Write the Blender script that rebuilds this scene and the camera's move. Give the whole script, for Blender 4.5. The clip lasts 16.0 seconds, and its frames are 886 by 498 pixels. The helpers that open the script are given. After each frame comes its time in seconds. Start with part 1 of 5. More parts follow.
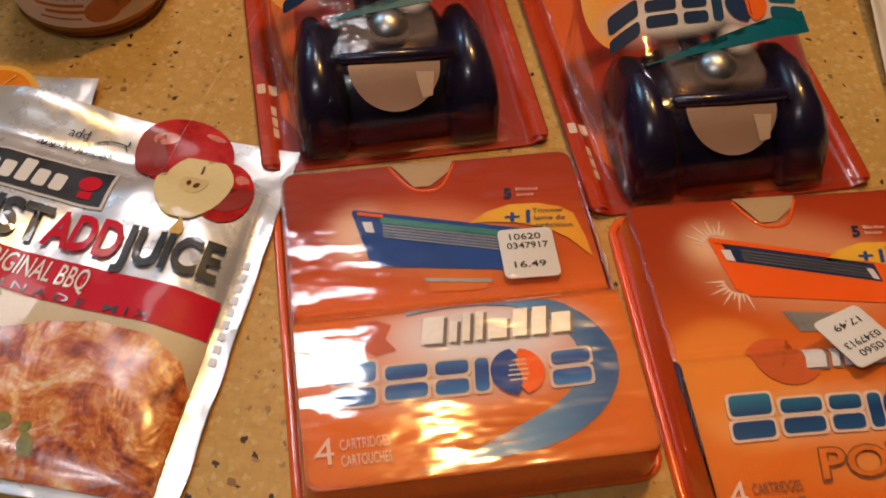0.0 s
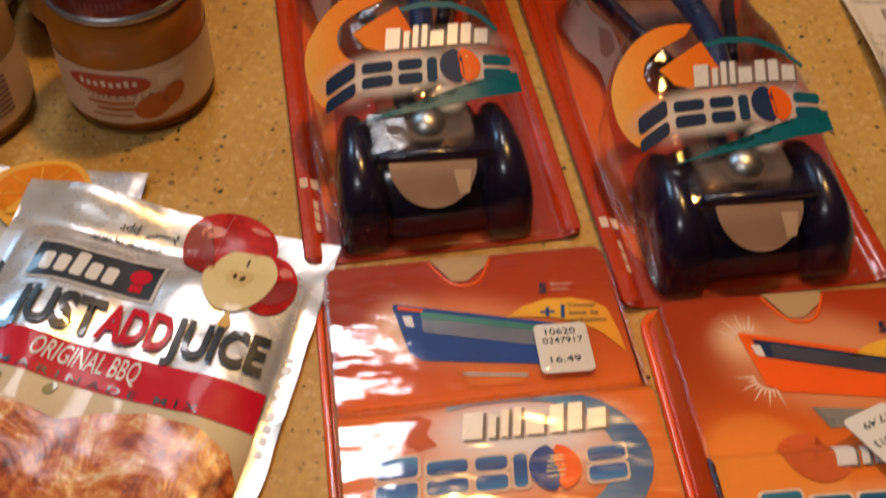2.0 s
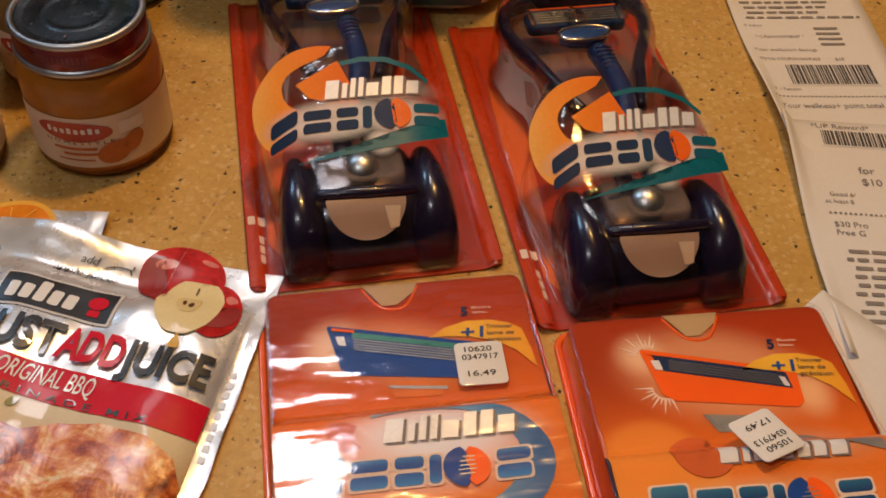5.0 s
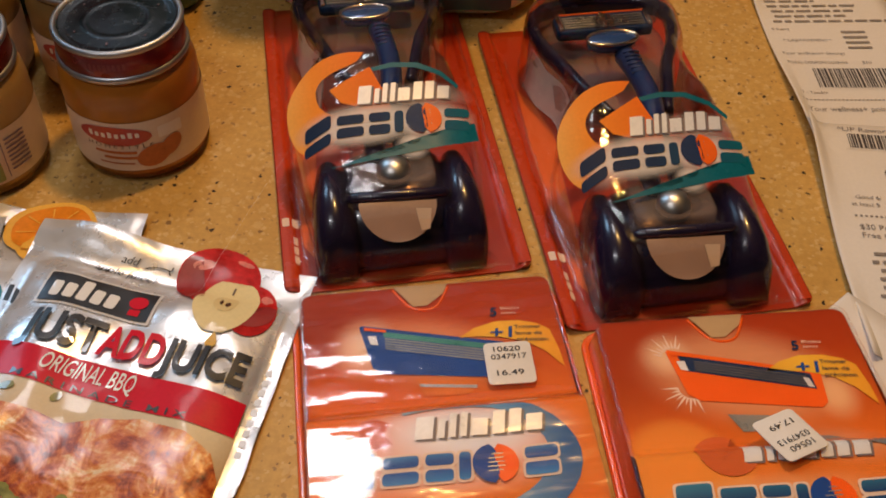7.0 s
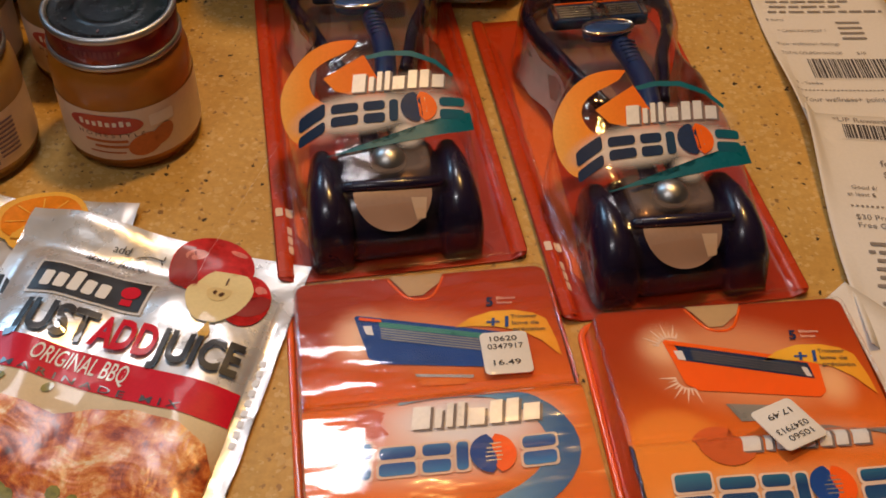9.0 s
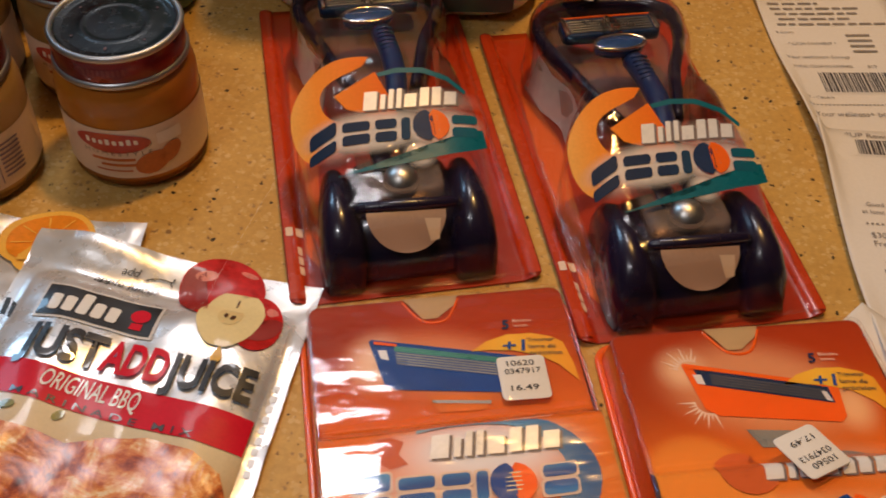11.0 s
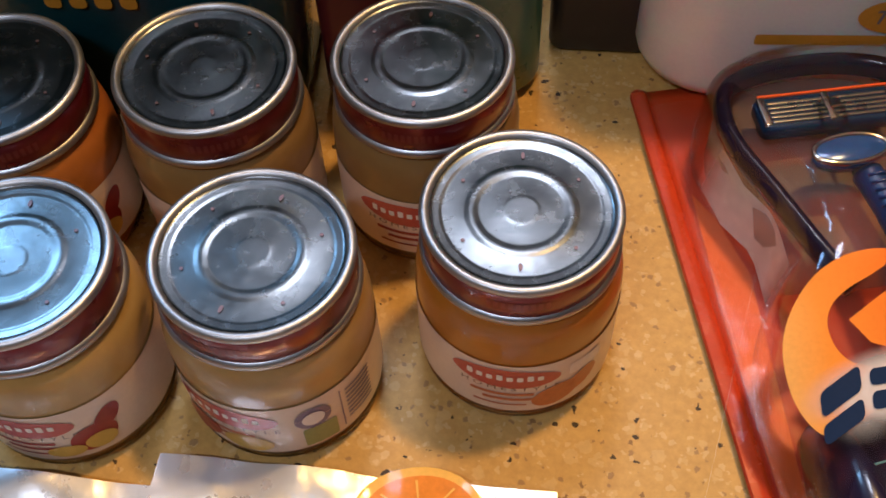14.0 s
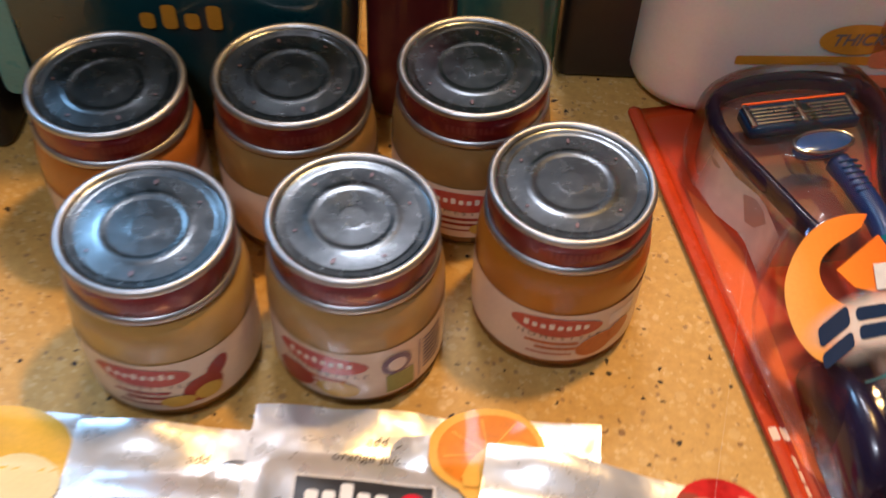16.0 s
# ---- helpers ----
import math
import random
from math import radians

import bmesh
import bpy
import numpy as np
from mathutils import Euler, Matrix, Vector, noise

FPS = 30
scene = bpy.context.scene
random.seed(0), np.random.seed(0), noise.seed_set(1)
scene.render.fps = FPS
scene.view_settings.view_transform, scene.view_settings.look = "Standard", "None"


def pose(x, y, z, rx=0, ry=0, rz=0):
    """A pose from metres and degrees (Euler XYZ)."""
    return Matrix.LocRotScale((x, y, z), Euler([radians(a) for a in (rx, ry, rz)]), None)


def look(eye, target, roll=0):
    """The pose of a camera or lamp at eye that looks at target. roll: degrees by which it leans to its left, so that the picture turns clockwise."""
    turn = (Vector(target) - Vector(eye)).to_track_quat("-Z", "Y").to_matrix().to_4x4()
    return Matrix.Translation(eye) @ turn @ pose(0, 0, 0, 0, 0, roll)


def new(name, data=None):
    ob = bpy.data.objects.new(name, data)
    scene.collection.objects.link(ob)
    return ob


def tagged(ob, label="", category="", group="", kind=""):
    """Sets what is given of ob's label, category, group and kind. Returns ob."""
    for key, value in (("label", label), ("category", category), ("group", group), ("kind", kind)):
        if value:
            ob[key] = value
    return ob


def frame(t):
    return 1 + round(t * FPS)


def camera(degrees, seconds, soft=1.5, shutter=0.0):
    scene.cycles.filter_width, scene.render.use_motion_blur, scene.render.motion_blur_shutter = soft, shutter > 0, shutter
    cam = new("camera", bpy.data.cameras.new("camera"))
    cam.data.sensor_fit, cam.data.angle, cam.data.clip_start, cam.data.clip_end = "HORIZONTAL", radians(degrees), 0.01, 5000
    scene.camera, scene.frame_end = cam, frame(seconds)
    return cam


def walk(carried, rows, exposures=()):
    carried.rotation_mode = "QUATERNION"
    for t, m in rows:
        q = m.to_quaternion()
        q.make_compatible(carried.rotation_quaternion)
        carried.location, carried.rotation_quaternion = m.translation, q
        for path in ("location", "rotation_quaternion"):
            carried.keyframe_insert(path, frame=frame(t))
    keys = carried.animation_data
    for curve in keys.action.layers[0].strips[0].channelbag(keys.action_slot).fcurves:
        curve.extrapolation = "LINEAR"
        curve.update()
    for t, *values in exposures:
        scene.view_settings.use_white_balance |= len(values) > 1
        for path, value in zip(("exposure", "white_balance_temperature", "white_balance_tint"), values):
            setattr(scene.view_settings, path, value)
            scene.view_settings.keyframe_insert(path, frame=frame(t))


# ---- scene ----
cam = camera(45.1, 16.0, soft=1.7, shutter=0.6)
PATH = [
    (0, (0.073, 0.081, 0.307), (0.007, 1.294, -1.281), 3.5),
    (0.5, (0.076, 0.063, 0.315), (0.011, 1.287, -1.265), 4.0),
    (1, (0.078, 0.056, 0.314), (-0.005, 1.3, -1.25), 3.3),
    (1.5, (0.071, 0.07, 0.316), (-0.006, 1.283, -1.272), 2.8),
    (2, (0.065, 0.083, 0.326), (-0.046, 1.373, -1.199), 2.3),
    (2.5, (0.07, 0.079, 0.334), (-0.02, 1.402, -1.163), 2.4),
    (3, (0.077, 0.065, 0.33), (-0.039, 1.369, -1.183), 2.1),
    (3.5, (0.082, 0.049, 0.344), (-0.004, 1.406, -1.122), 3.5),
    (6, (0.093, 0.046, 0.351), (-0.029, 1.432, -1.086), 1.5),
    (6.5, (0.093, 0.046, 0.363), (-0.046, 1.426, -1.079), 1.0),
    (7, (0.091, 0.04, 0.356), (-0.057, 1.417, -1.086), 1.3),
    (7.5, (0.089, 0.038, 0.354), (-0.059, 1.415, -1.089), 1.3),
    (8, (0.088, 0.034, 0.353), (-0.057, 1.422, -1.08), 1.5),
    (10.5, (0.086, 0.051, 0.35), (-0.011, 1.403, -1.121), 2.5),
    (11, (0.075, 0.051, 0.354), (-0.026, 1.423, -1.098), 2.6),
    (11.5, (0.054, 0.061, 0.352), (0.02, 1.397, -1.137), 4.0),
    (12, (0.011, 0.108, 0.344), (0.012, 1.277, -1.279), 3.4),
    (12.5, (-0.039, 0.18, 0.336), (0.106, 1.285, -1.326), 4.0),
    (13, (-0.074, 0.216, 0.331), (-0.061, 1.348, -1.318), 3.4),
    (13.5, (-0.072, 0.237, 0.33), (-0.278, 1.373, -1.303), -2.8),
    (14, (-0.09, 0.247, 0.323), (-0.32, 1.37, -1.316), -2.7),
    (14.5, (-0.081, 0.245, 0.327), (-0.344, 1.376, -1.302), -4.2),
    (15, (-0.084, 0.255, 0.314), (-0.355, 1.357, -1.333), -4.4),
    (15.5, (-0.091, 0.24, 0.324), (-0.318, 1.389, -1.297), -2.3),
    (16, (-0.132, 0.172, 0.349), (-0.216, 1.442, -1.194), 2.6),
]
WINDOW_W, TUBE_W, LAMP_W, BULB_W = 8.4, 5.6, 9.9, 0.75
EXPOSURES = [(0, -0.17, 6380, 10), (0.5, -0.33, 6450, 10), (1, -0.33, 6470, 10), (1.5, -0.12, 6450, 10), (3, -0.1, 6420, 10), (11.5, -0.08, 6440, 10), (12, 0.0, 6400, 10), (12.5, -0.5, 6300, 10), (13, -0.35, 6000, 10), (13.5, 0.17, 5760, 10), (14, 0.58, 5480, 10), (14.5, 0.75, 6000, 10), (15, 0.75, 6150, 10), (15.5, 0.74, 6050, 10), (16, 0.76, 5700, 10)]
walk(cam, [(t, look(eye, target, roll)) for t, eye, target, roll in PATH], EXPOSURES)

# ---- world and lights ----
world = bpy.data.worlds.new("room_air")
scene.world = world
world.use_nodes = True
world.node_tree.nodes["Background"].inputs[0].default_value = (1.0, 0.72, 0.45, 1)
world.node_tree.nodes["Background"].inputs[1].default_value = 0.03


def area_lamp(name, eye, target, sx, sy, watts, colour):
    data = bpy.data.lights.new(name, "AREA")
    data.shape, data.size, data.size_y = "RECTANGLE", sx, sy
    data.energy, data.color = watts, colour
    ob = new(name, data)
    ob.matrix_world = look(eye, target)
    return ob


area_lamp("window_light", (-1.30, 1.34, 1.25), (-0.30, 0.30, 0.0), 0.50, 0.50, WINDOW_W, (0.42, 0.70, 1.0))
area_lamp("ceiling_tube_lamp", (-0.25, 1.07, 1.485), (-0.25, 1.07, 0.0), 0.24, 0.40, TUBE_W, (0.94, 0.90, 0.94))
area_lamp("kitchen_ceiling_lamp", (0.18, 0.72, 1.42), (0.12, 0.38, 0.0), 0.09, 0.09, LAMP_W, (1.0, 0.55, 0.165))
for bulb_x in (-0.40, -0.30, -0.20):
    area_lamp("spot_bulb", (bulb_x, -0.12, 1.02), (0.0, 0.25, 0.0), 0.035, 0.035, BULB_W, (0.98, 0.97, 1.0))


# ---- materials ----
def nodes_of(name):
    m = bpy.data.materials.new(name)
    m.use_nodes = True
    t = m.node_tree
    return m, t, t.nodes["Principled BSDF"]


def coords(t):
    return t.nodes.new("ShaderNodeTexCoord").outputs["Object"]


def noise_node(t, scale, detail=4.0, rough=0.55, distortion=0.0):
    n = t.nodes.new("ShaderNodeTexNoise")
    n.inputs["Scale"].default_value = scale
    n.inputs["Detail"].default_value = detail
    n.inputs["Roughness"].default_value = rough
    n.inputs["Distortion"].default_value = distortion
    t.links.new(coords(t), n.inputs["Vector"])
    return n.outputs["Fac"]


def ramp(t, fac, stops):
    r = t.nodes.new("ShaderNodeValToRGB")
    e = r.color_ramp.elements
    while len(e) < len(stops):
        e.new(0.5)
    for k, (p, c) in zip(e, stops):
        k.position, k.color = p, (*c, 1)
    t.links.new(fac, r.inputs["Fac"])
    return r.outputs["Color"]


def mix(t, fac, a, b):
    m = t.nodes.new("ShaderNodeMix")
    m.data_type = "RGBA"
    for v, i in ((fac, 0), (a, 6), (b, 7)):
        if isinstance(v, (int, float)):
            m.inputs[i].default_value = v
        elif isinstance(v, tuple):
            m.inputs[i].default_value = (*v, 1)
        else:
            t.links.new(v, m.inputs[i])
    return m.outputs[2]


def maths(t, op, a, b=0.0):
    m = t.nodes.new("ShaderNodeMath")
    m.operation = op
    for v, i in ((a, 0), (b, 1)):
        if isinstance(v, (int, float)):
            m.inputs[i].default_value = v
        else:
            t.links.new(v, m.inputs[i])
    return m.outputs[0]


def bump(t, b, height, strength, distance):
    n = t.nodes.new("ShaderNodeBump")
    n.inputs["Strength"].default_value = strength
    n.inputs["Distance"].default_value = distance
    t.links.new(height, n.inputs["Height"])
    t.links.new(n.outputs[0], b.inputs["Normal"])


def plain(name, c, rough=0.5, metal=0.0, coat=0.0, vary=0.12, fine=600, broad=45, relief=0.0, relief_scale=900, coat_rough=0.05):
    """A surface with fine grain and broad unevenness in colour and gloss."""
    m, t, b = nodes_of(name)
    dark = tuple(x * (1 - vary) for x in c)
    light = tuple(min(1, x * (1 + vary)) for x in c)
    f = maths(t, "ADD", maths(t, "MULTIPLY", noise_node(t, fine), 0.45), maths(t, "MULTIPLY", noise_node(t, broad), 0.55))
    t.links.new(ramp(t, f, [(0.3, dark), (0.7, light)]), b.inputs["Base Color"])
    r = ramp(t, noise_node(t, broad * 2), [(0.3, (rough * 0.85,) * 3), (0.7, (min(1, rough * 1.2),) * 3)])
    t.links.new(r, b.inputs["Roughness"])
    b.inputs["Metallic"].default_value = metal
    b.inputs["Coat Weight"].default_value = coat
    b.inputs["Coat Roughness"].default_value = coat_rough
    if relief:
        bump(t, b, noise_node(t, relief_scale), 0.5, relief)
    return m


def axis_fade(name, axis, stops, rough=0.4, coat=0.7, vary=0.10, wobble=0.0, relief=0.0, coat_rough=0.05):
    """Printed card whose ink changes along one side; stops in metres."""
    m, t, b = nodes_of(name)
    s = t.nodes.new("ShaderNodeSeparateXYZ")
    t.links.new(coords(t), s.inputs[0])
    lo, hi = stops[0][0], stops[-1][0]
    f = maths(t, "DIVIDE", maths(t, "SUBTRACT", s.outputs[axis], lo), hi - lo)
    if wobble:
        f = maths(t, "ADD", f, maths(t, "MULTIPLY", maths(t, "SUBTRACT", noise_node(t, 28), 0.5), wobble))
    c = ramp(t, f, [((p - lo) / (hi - lo), col) for p, col in stops])
    grain = ramp(t, noise_node(t, 700), [(0.3, (1 - vary,) * 3), (0.7, (1.0, 1.0, 1.0))])
    mm = t.nodes.new("ShaderNodeMix")
    mm.data_type, mm.blend_type = "RGBA", "MULTIPLY"
    mm.inputs[0].default_value = 1.0
    t.links.new(c, mm.inputs[6])
    t.links.new(grain, mm.inputs[7])
    t.links.new(mm.outputs[2], b.inputs["Base Color"])
    b.inputs["Roughness"].default_value = rough
    b.inputs["Coat Weight"].default_value = coat
    b.inputs["Coat Roughness"].default_value = coat_rough
    if relief:
        bump(t, b, noise_node(t, 90, 3), 0.6, relief)
    return m


def spot(t, cx, cy, rx, ry, turn=0.0, edge=1.0, hard=0.0):
    """A soft oval printed patch in the thing's own metres: 1 within, fading to 0."""
    mp = t.nodes.new("ShaderNodeMapping")
    mp.vector_type = "TEXTURE"
    mp.inputs["Location"].default_value = (cx, cy, 0)
    mp.inputs["Rotation"].default_value = (0, 0, radians(turn))
    mp.inputs["Scale"].default_value = (rx, ry, 1.0)
    t.links.new(coords(t), mp.inputs["Vector"])
    s = t.nodes.new("ShaderNodeSeparateXYZ")
    t.links.new(mp.outputs[0], s.inputs[0])
    d = maths(t, "SQRT", maths(t, "ADD", maths(t, "MULTIPLY", s.outputs[0], s.outputs[0]), maths(t, "MULTIPLY", s.outputs[1], s.outputs[1])))
    r = t.nodes.new("ShaderNodeMapRange")
    r.interpolation_type = "SMOOTHSTEP"
    r.inputs["From Min"].default_value = 1.0
    r.inputs["From Max"].default_value = hard
    r.inputs["To Max"].default_value = edge
    t.links.new(d, r.inputs["Value"])
    return r.outputs[0]


def spotted_card(name, stops, spots, rough=0.6):
    """Printed card fading along its length, with soft patches of ink, some with film glare mixed in, laid over it."""
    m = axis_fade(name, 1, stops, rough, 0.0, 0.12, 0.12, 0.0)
    t, b = m.node_tree, m.node_tree.nodes["Principled BSDF"]
    col = b.inputs["Base Color"].links[0].from_socket
    for shape, ink in spots:
        col = mix(t, spot(t, *shape), col, ink)
    t.links.new(col, b.inputs["Base Color"])
    return m


def mist(name, ink, spots):
    """Sprayed ink or a painted highlight on clear film: opaque in soft patches only."""
    m, t, b = nodes_of(name)
    b.inputs["Base Color"].default_value = (*ink, 1)
    b.inputs["Roughness"].default_value = 0.5
    total = 0.0
    for shape in spots:
        total = maths(t, "MAXIMUM", spot(t, *shape), total)
    grain = ramp(t, noise_node(t, 240, 3), [(0.25, (0.85,) * 3), (0.7, (1.0,) * 3)])
    t.links.new(maths(t, "MULTIPLY", total, grain), b.inputs["Alpha"])
    return m


def counter_material():
    m, t, b = nodes_of("speckled_solid_surface")
    base = ramp(t, noise_node(t, 14, 5), [(0.25, (0.56, 0.325, 0.082)), (0.75, (0.66, 0.41, 0.120))])
    mid = ramp(t, noise_node(t, 260, 4, 0.7), [(0.35, (0.80, 0.78, 0.76)), (0.65, (1.0, 1.0, 1.0))])
    mm = t.nodes.new("ShaderNodeMix")
    mm.data_type, mm.blend_type = "RGBA", "MULTIPLY"
    mm.inputs[0].default_value = 0.8
    t.links.new(base, mm.inputs[6])
    t.links.new(mid, mm.inputs[7])
    col = mm.outputs[2]
    co = t.nodes.new("ShaderNodeTexCoord").outputs["Object"]
    wob = t.nodes.new("ShaderNodeTexNoise")
    wob.inputs["Scale"].default_value = 420
    t.links.new(co, wob.inputs["Vector"])
    va = t.nodes.new("ShaderNodeVectorMath")
    va.operation = "MULTIPLY_ADD"
    va.inputs[1].default_value = (0.0034,) * 3
    t.links.new(wob.outputs["Color"], va.inputs[0])
    t.links.new(co, va.inputs[2])

    def flecks(col, scale, size, share, colour, soft=0.03):
        v = t.nodes.new("ShaderNodeTexVoronoi")
        v.inputs["Scale"].default_value = scale
        v.inputs["Randomness"].default_value = 1.0
        t.links.new(va.outputs[0], v.inputs["Vector"])
        sp = t.nodes.new("ShaderNodeSeparateColor")
        t.links.new(v.outputs["Color"], sp.inputs[0])
        chosen = maths(t, "LESS_THAN", sp.outputs[0], share)
        reach = maths(t, "MULTIPLY_ADD", sp.outputs[1], size)
        t.nodes[-1].inputs[2].default_value = size * 0.35
        near = maths(t, "LESS_THAN", v.outputs["Distance"], reach)
        return mix(t, maths(t, "MULTIPLY", maths(t, "MULTIPLY", chosen, near), soft), col, colour)

    col = flecks(col, 210, 0.46, 0.45, (0.76, 0.56, 0.28), 0.22)
    col = flecks(col, 380, 0.40, 0.30, (0.84, 0.66, 0.38), 0.25)
    col = flecks(col, 330, 0.30, 0.22, (0.30, 0.17, 0.07), 0.75)
    col = flecks(col, 160, 0.16, 0.32, (0.20, 0.10, 0.04), 0.8)
    col = flecks(col, 150, 0.155, 0.42, (0.030, 0.017, 0.010), 0.96)
    col = flecks(col, 105, 0.095, 0.34, (0.026, 0.016, 0.010), 0.97)
    t.links.new(col, b.inputs["Base Color"])
    t.links.new(ramp(t, noise_node(t, 40, 5), [(0.3, (0.40,) * 3), (0.7, (0.52,) * 3)]), b.inputs["Roughness"])
    b.inputs["Specular IOR Level"].default_value = 0.22
    bump(t, b, noise_node(t, 240, 3), 0.15, 0.0004)
    return m


def clear_plastic(name, tint=(0.96, 0.94, 0.92), wave=0.0012, gloss=0.9, wave_scale=70, weight=1.2, stretch=(1, 1, 1), rough=0.07):
    """Thin formed plastic: light goes through, highlights by Fresnel."""
    m, t, b = nodes_of(name)
    t.nodes.remove(b)
    out = t.nodes["Material Output"]
    tr = t.nodes.new("ShaderNodeBsdfTransparent")
    tr.inputs[0].default_value = (*tint, 1)
    gl = t.nodes.new("ShaderNodeBsdfGlossy")
    gl.inputs["Roughness"].default_value = rough
    gl.inputs["Color"].default_value = (gloss,) * 3 + (1,)
    fr = t.nodes.new("ShaderNodeFresnel")
    fr.inputs[0].default_value = 1.5
    bp = t.nodes.new("ShaderNodeBump")
    bp.inputs["Strength"].default_value = 0.7
    bp.inputs["Distance"].default_value = wave
    mp = t.nodes.new("ShaderNodeMapping")
    mp.inputs["Scale"].default_value = stretch
    t.links.new(coords(t), mp.inputs["Vector"])
    height = noise_node(t, wave_scale, 3)
    t.links.new(mp.outputs[0], height.node.inputs["Vector"])
    t.links.new(height, bp.inputs["Height"])
    t.links.new(bp.outputs[0], gl.inputs["Normal"])
    t.links.new(bp.outputs[0], fr.inputs["Normal"])
    ms = t.nodes.new("ShaderNodeMixShader")
    t.links.new(maths(t, "MULTIPLY", fr.outputs[0], weight), ms.inputs[0])
    t.links.new(tr.outputs[0], ms.inputs[1])
    t.links.new(gl.outputs[0], ms.inputs[2])
    t.links.new(ms.outputs[0], out.inputs["Surface"])
    return m


def roast_material():
    """The photograph of grilled meat on a packet."""
    m, t, b = nodes_of("printed_roast_meat")
    f = maths(t, "ADD", maths(t, "MULTIPLY", noise_node(t, 62, 5, 0.66, 1.1), 0.68), maths(t, "MULTIPLY", noise_node(t, 240, 5, 0.72), 0.32))
    c = ramp(t, f, [(0.36, (0.07, 0.010, 0.004)), (0.43, (0.30, 0.045, 0.010)), (0.49, (0.56, 0.125, 0.022)), (0.55, (0.72, 0.25, 0.055)), (0.60, (0.84, 0.50, 0.22)), (0.66, (0.88, 0.72, 0.52))])
    t.links.new(c, b.inputs["Base Color"])
    b.inputs["Roughness"].default_value = 0.3
    b.inputs["Coat Weight"].default_value = 0.6
    b.inputs["Coat Roughness"].default_value = 0.15
    bump(t, b, noise_node(t, 48, 3, 0.55, 0.8), 0.55, 0.0036)
    return m


def foil_material(name, c=(0.80, 0.805, 0.815)):
    m, t, b = nodes_of(name)
    t.links.new(ramp(t, noise_node(t, 40), [(0.3, tuple(x * 0.9 for x in c)), (0.7, c)]), b.inputs["Base Color"])
    b.inputs["Metallic"].default_value = 0.58
    t.links.new(ramp(t, noise_node(t, 90), [(0.3, (0.22,) * 3), (0.7, (0.38,) * 3)]), b.inputs["Roughness"])
    f = maths(t, "ADD", maths(t, "MULTIPLY", noise_node(t, 38, 2, 0.4, 0.5), 1.0), maths(t, "MULTIPLY", noise_node(t, 160, 2), 0.10))
    bump(t, b, f, 0.55, 0.0032)
    return m


def lid_material():
    m, t, b = nodes_of("brushed_tin_lid")
    t.links.new(ramp(t, noise_node(t, 120, 5), [(0.3, (0.12, 0.13, 0.135)), (0.7, (0.18, 0.19, 0.195))]), b.inputs["Base Color"])
    b.inputs["Metallic"].default_value = 1.0
    t.links.new(ramp(t, noise_node(t, 260, 5), [(0.3, (0.21,) * 3), (0.7, (0.29,) * 3)]), b.inputs["Roughness"])
    bump(t, b, noise_node(t, 90, 3), 0.22, 0.0005)
    return m


COUNTER = counter_material()
WALL = plain("painted_wall", (0.24, 0.25, 0.27), 0.7, vary=0.05, broad=4, fine=80)
CEIL = plain("ceiling_paint", (0.62, 0.62, 0.61), 0.8, vary=0.04, broad=4, fine=80)
FLOOR = plain("wood_floor", (0.22, 0.12, 0.06), 0.4, vary=0.25, broad=3, fine=60)
LID = lid_material()
LID_BEAD = plain("bare_bright_tin", (0.46, 0.46, 0.47), 0.42, 1.0, 0, 0.08, relief=0.0004, relief_scale=90)
LID_RED = plain("red_lacquered_tin", (0.16, 0.008, 0.014), 0.30, 0.4, 0.4, 0.2)
BAND_INK = plain("dull_red_band_ink", (0.20, 0.025, 0.025), 0.4, 0.2, 0.1, 0.15)
LABEL_CREAM = plain("cream_paper_label", (0.78, 0.60, 0.45), 0.42, 0, 0.35, 0.07)
LABEL_RED = plain("red_label_ink", (0.48, 0.055, 0.040), 0.4, 0, 0.35, 0.12)
LABEL_TEXT = plain("pale_label_ink", (0.85, 0.74, 0.64), 0.45, 0, 0.3, 0.05)
LABEL_DARK = plain("brown_label_ink", (0.18, 0.07, 0.03), 0.45, 0, 0.3, 0.1)
LABEL_LILAC = plain("lilac_label_ink", (0.22, 0.15, 0.22), 0.45, 0, 0.3, 0.1)
LABEL_GREEN = plain("green_label_ink", (0.32, 0.33, 0.10), 0.45, 0, 0.3, 0.15)
LABEL_YELLOW = plain("yellow_label_ink", (0.62, 0.38, 0.06), 0.45, 0, 0.3, 0.15)
LABEL_ORANGE = plain("orange_label_ink", (0.52, 0.13, 0.03), 0.45, 0, 0.3, 0.2)
LABEL_CRIMSON = plain("crimson_label_ink", (0.30, 0.015, 0.012), 0.45, 0, 0.3, 0.2)
FOIL = foil_material("silver_foil")
SEAM = foil_material("crimped_foil_seam", (0.86, 0.86, 0.86))
ROAST = roast_material()
CREAM_INK = axis_fade("plate_photo_ink", 1, [(-0.072, (0.42, 0.13, 0.025)), (-0.045, (0.52, 0.24, 0.07)), (-0.022, (0.66, 0.50, 0.28)), (-0.010, (0.70, 0.58, 0.36))], 0.4, 0.45, 0.08, 0.10)
BLACK_INK = plain("black_ink_on_foil", (0.02, 0.02, 0.022), 0.35, 0, 0.8, 0.1)
WHITE_INK = plain("white_ink_on_foil", (0.82, 0.80, 0.76), 0.4, 0, 0.6, 0.05)
GREY_INK = plain("grey_ink_on_foil", (0.55, 0.53, 0.50), 0.35, 0.3, 0.6, 0.08)
RED_INK = plain("red_ink_on_foil", (0.62, 0.012, 0.03), 0.32, 0, 0.12, 0.10, relief=0.0005, relief_scale=70)
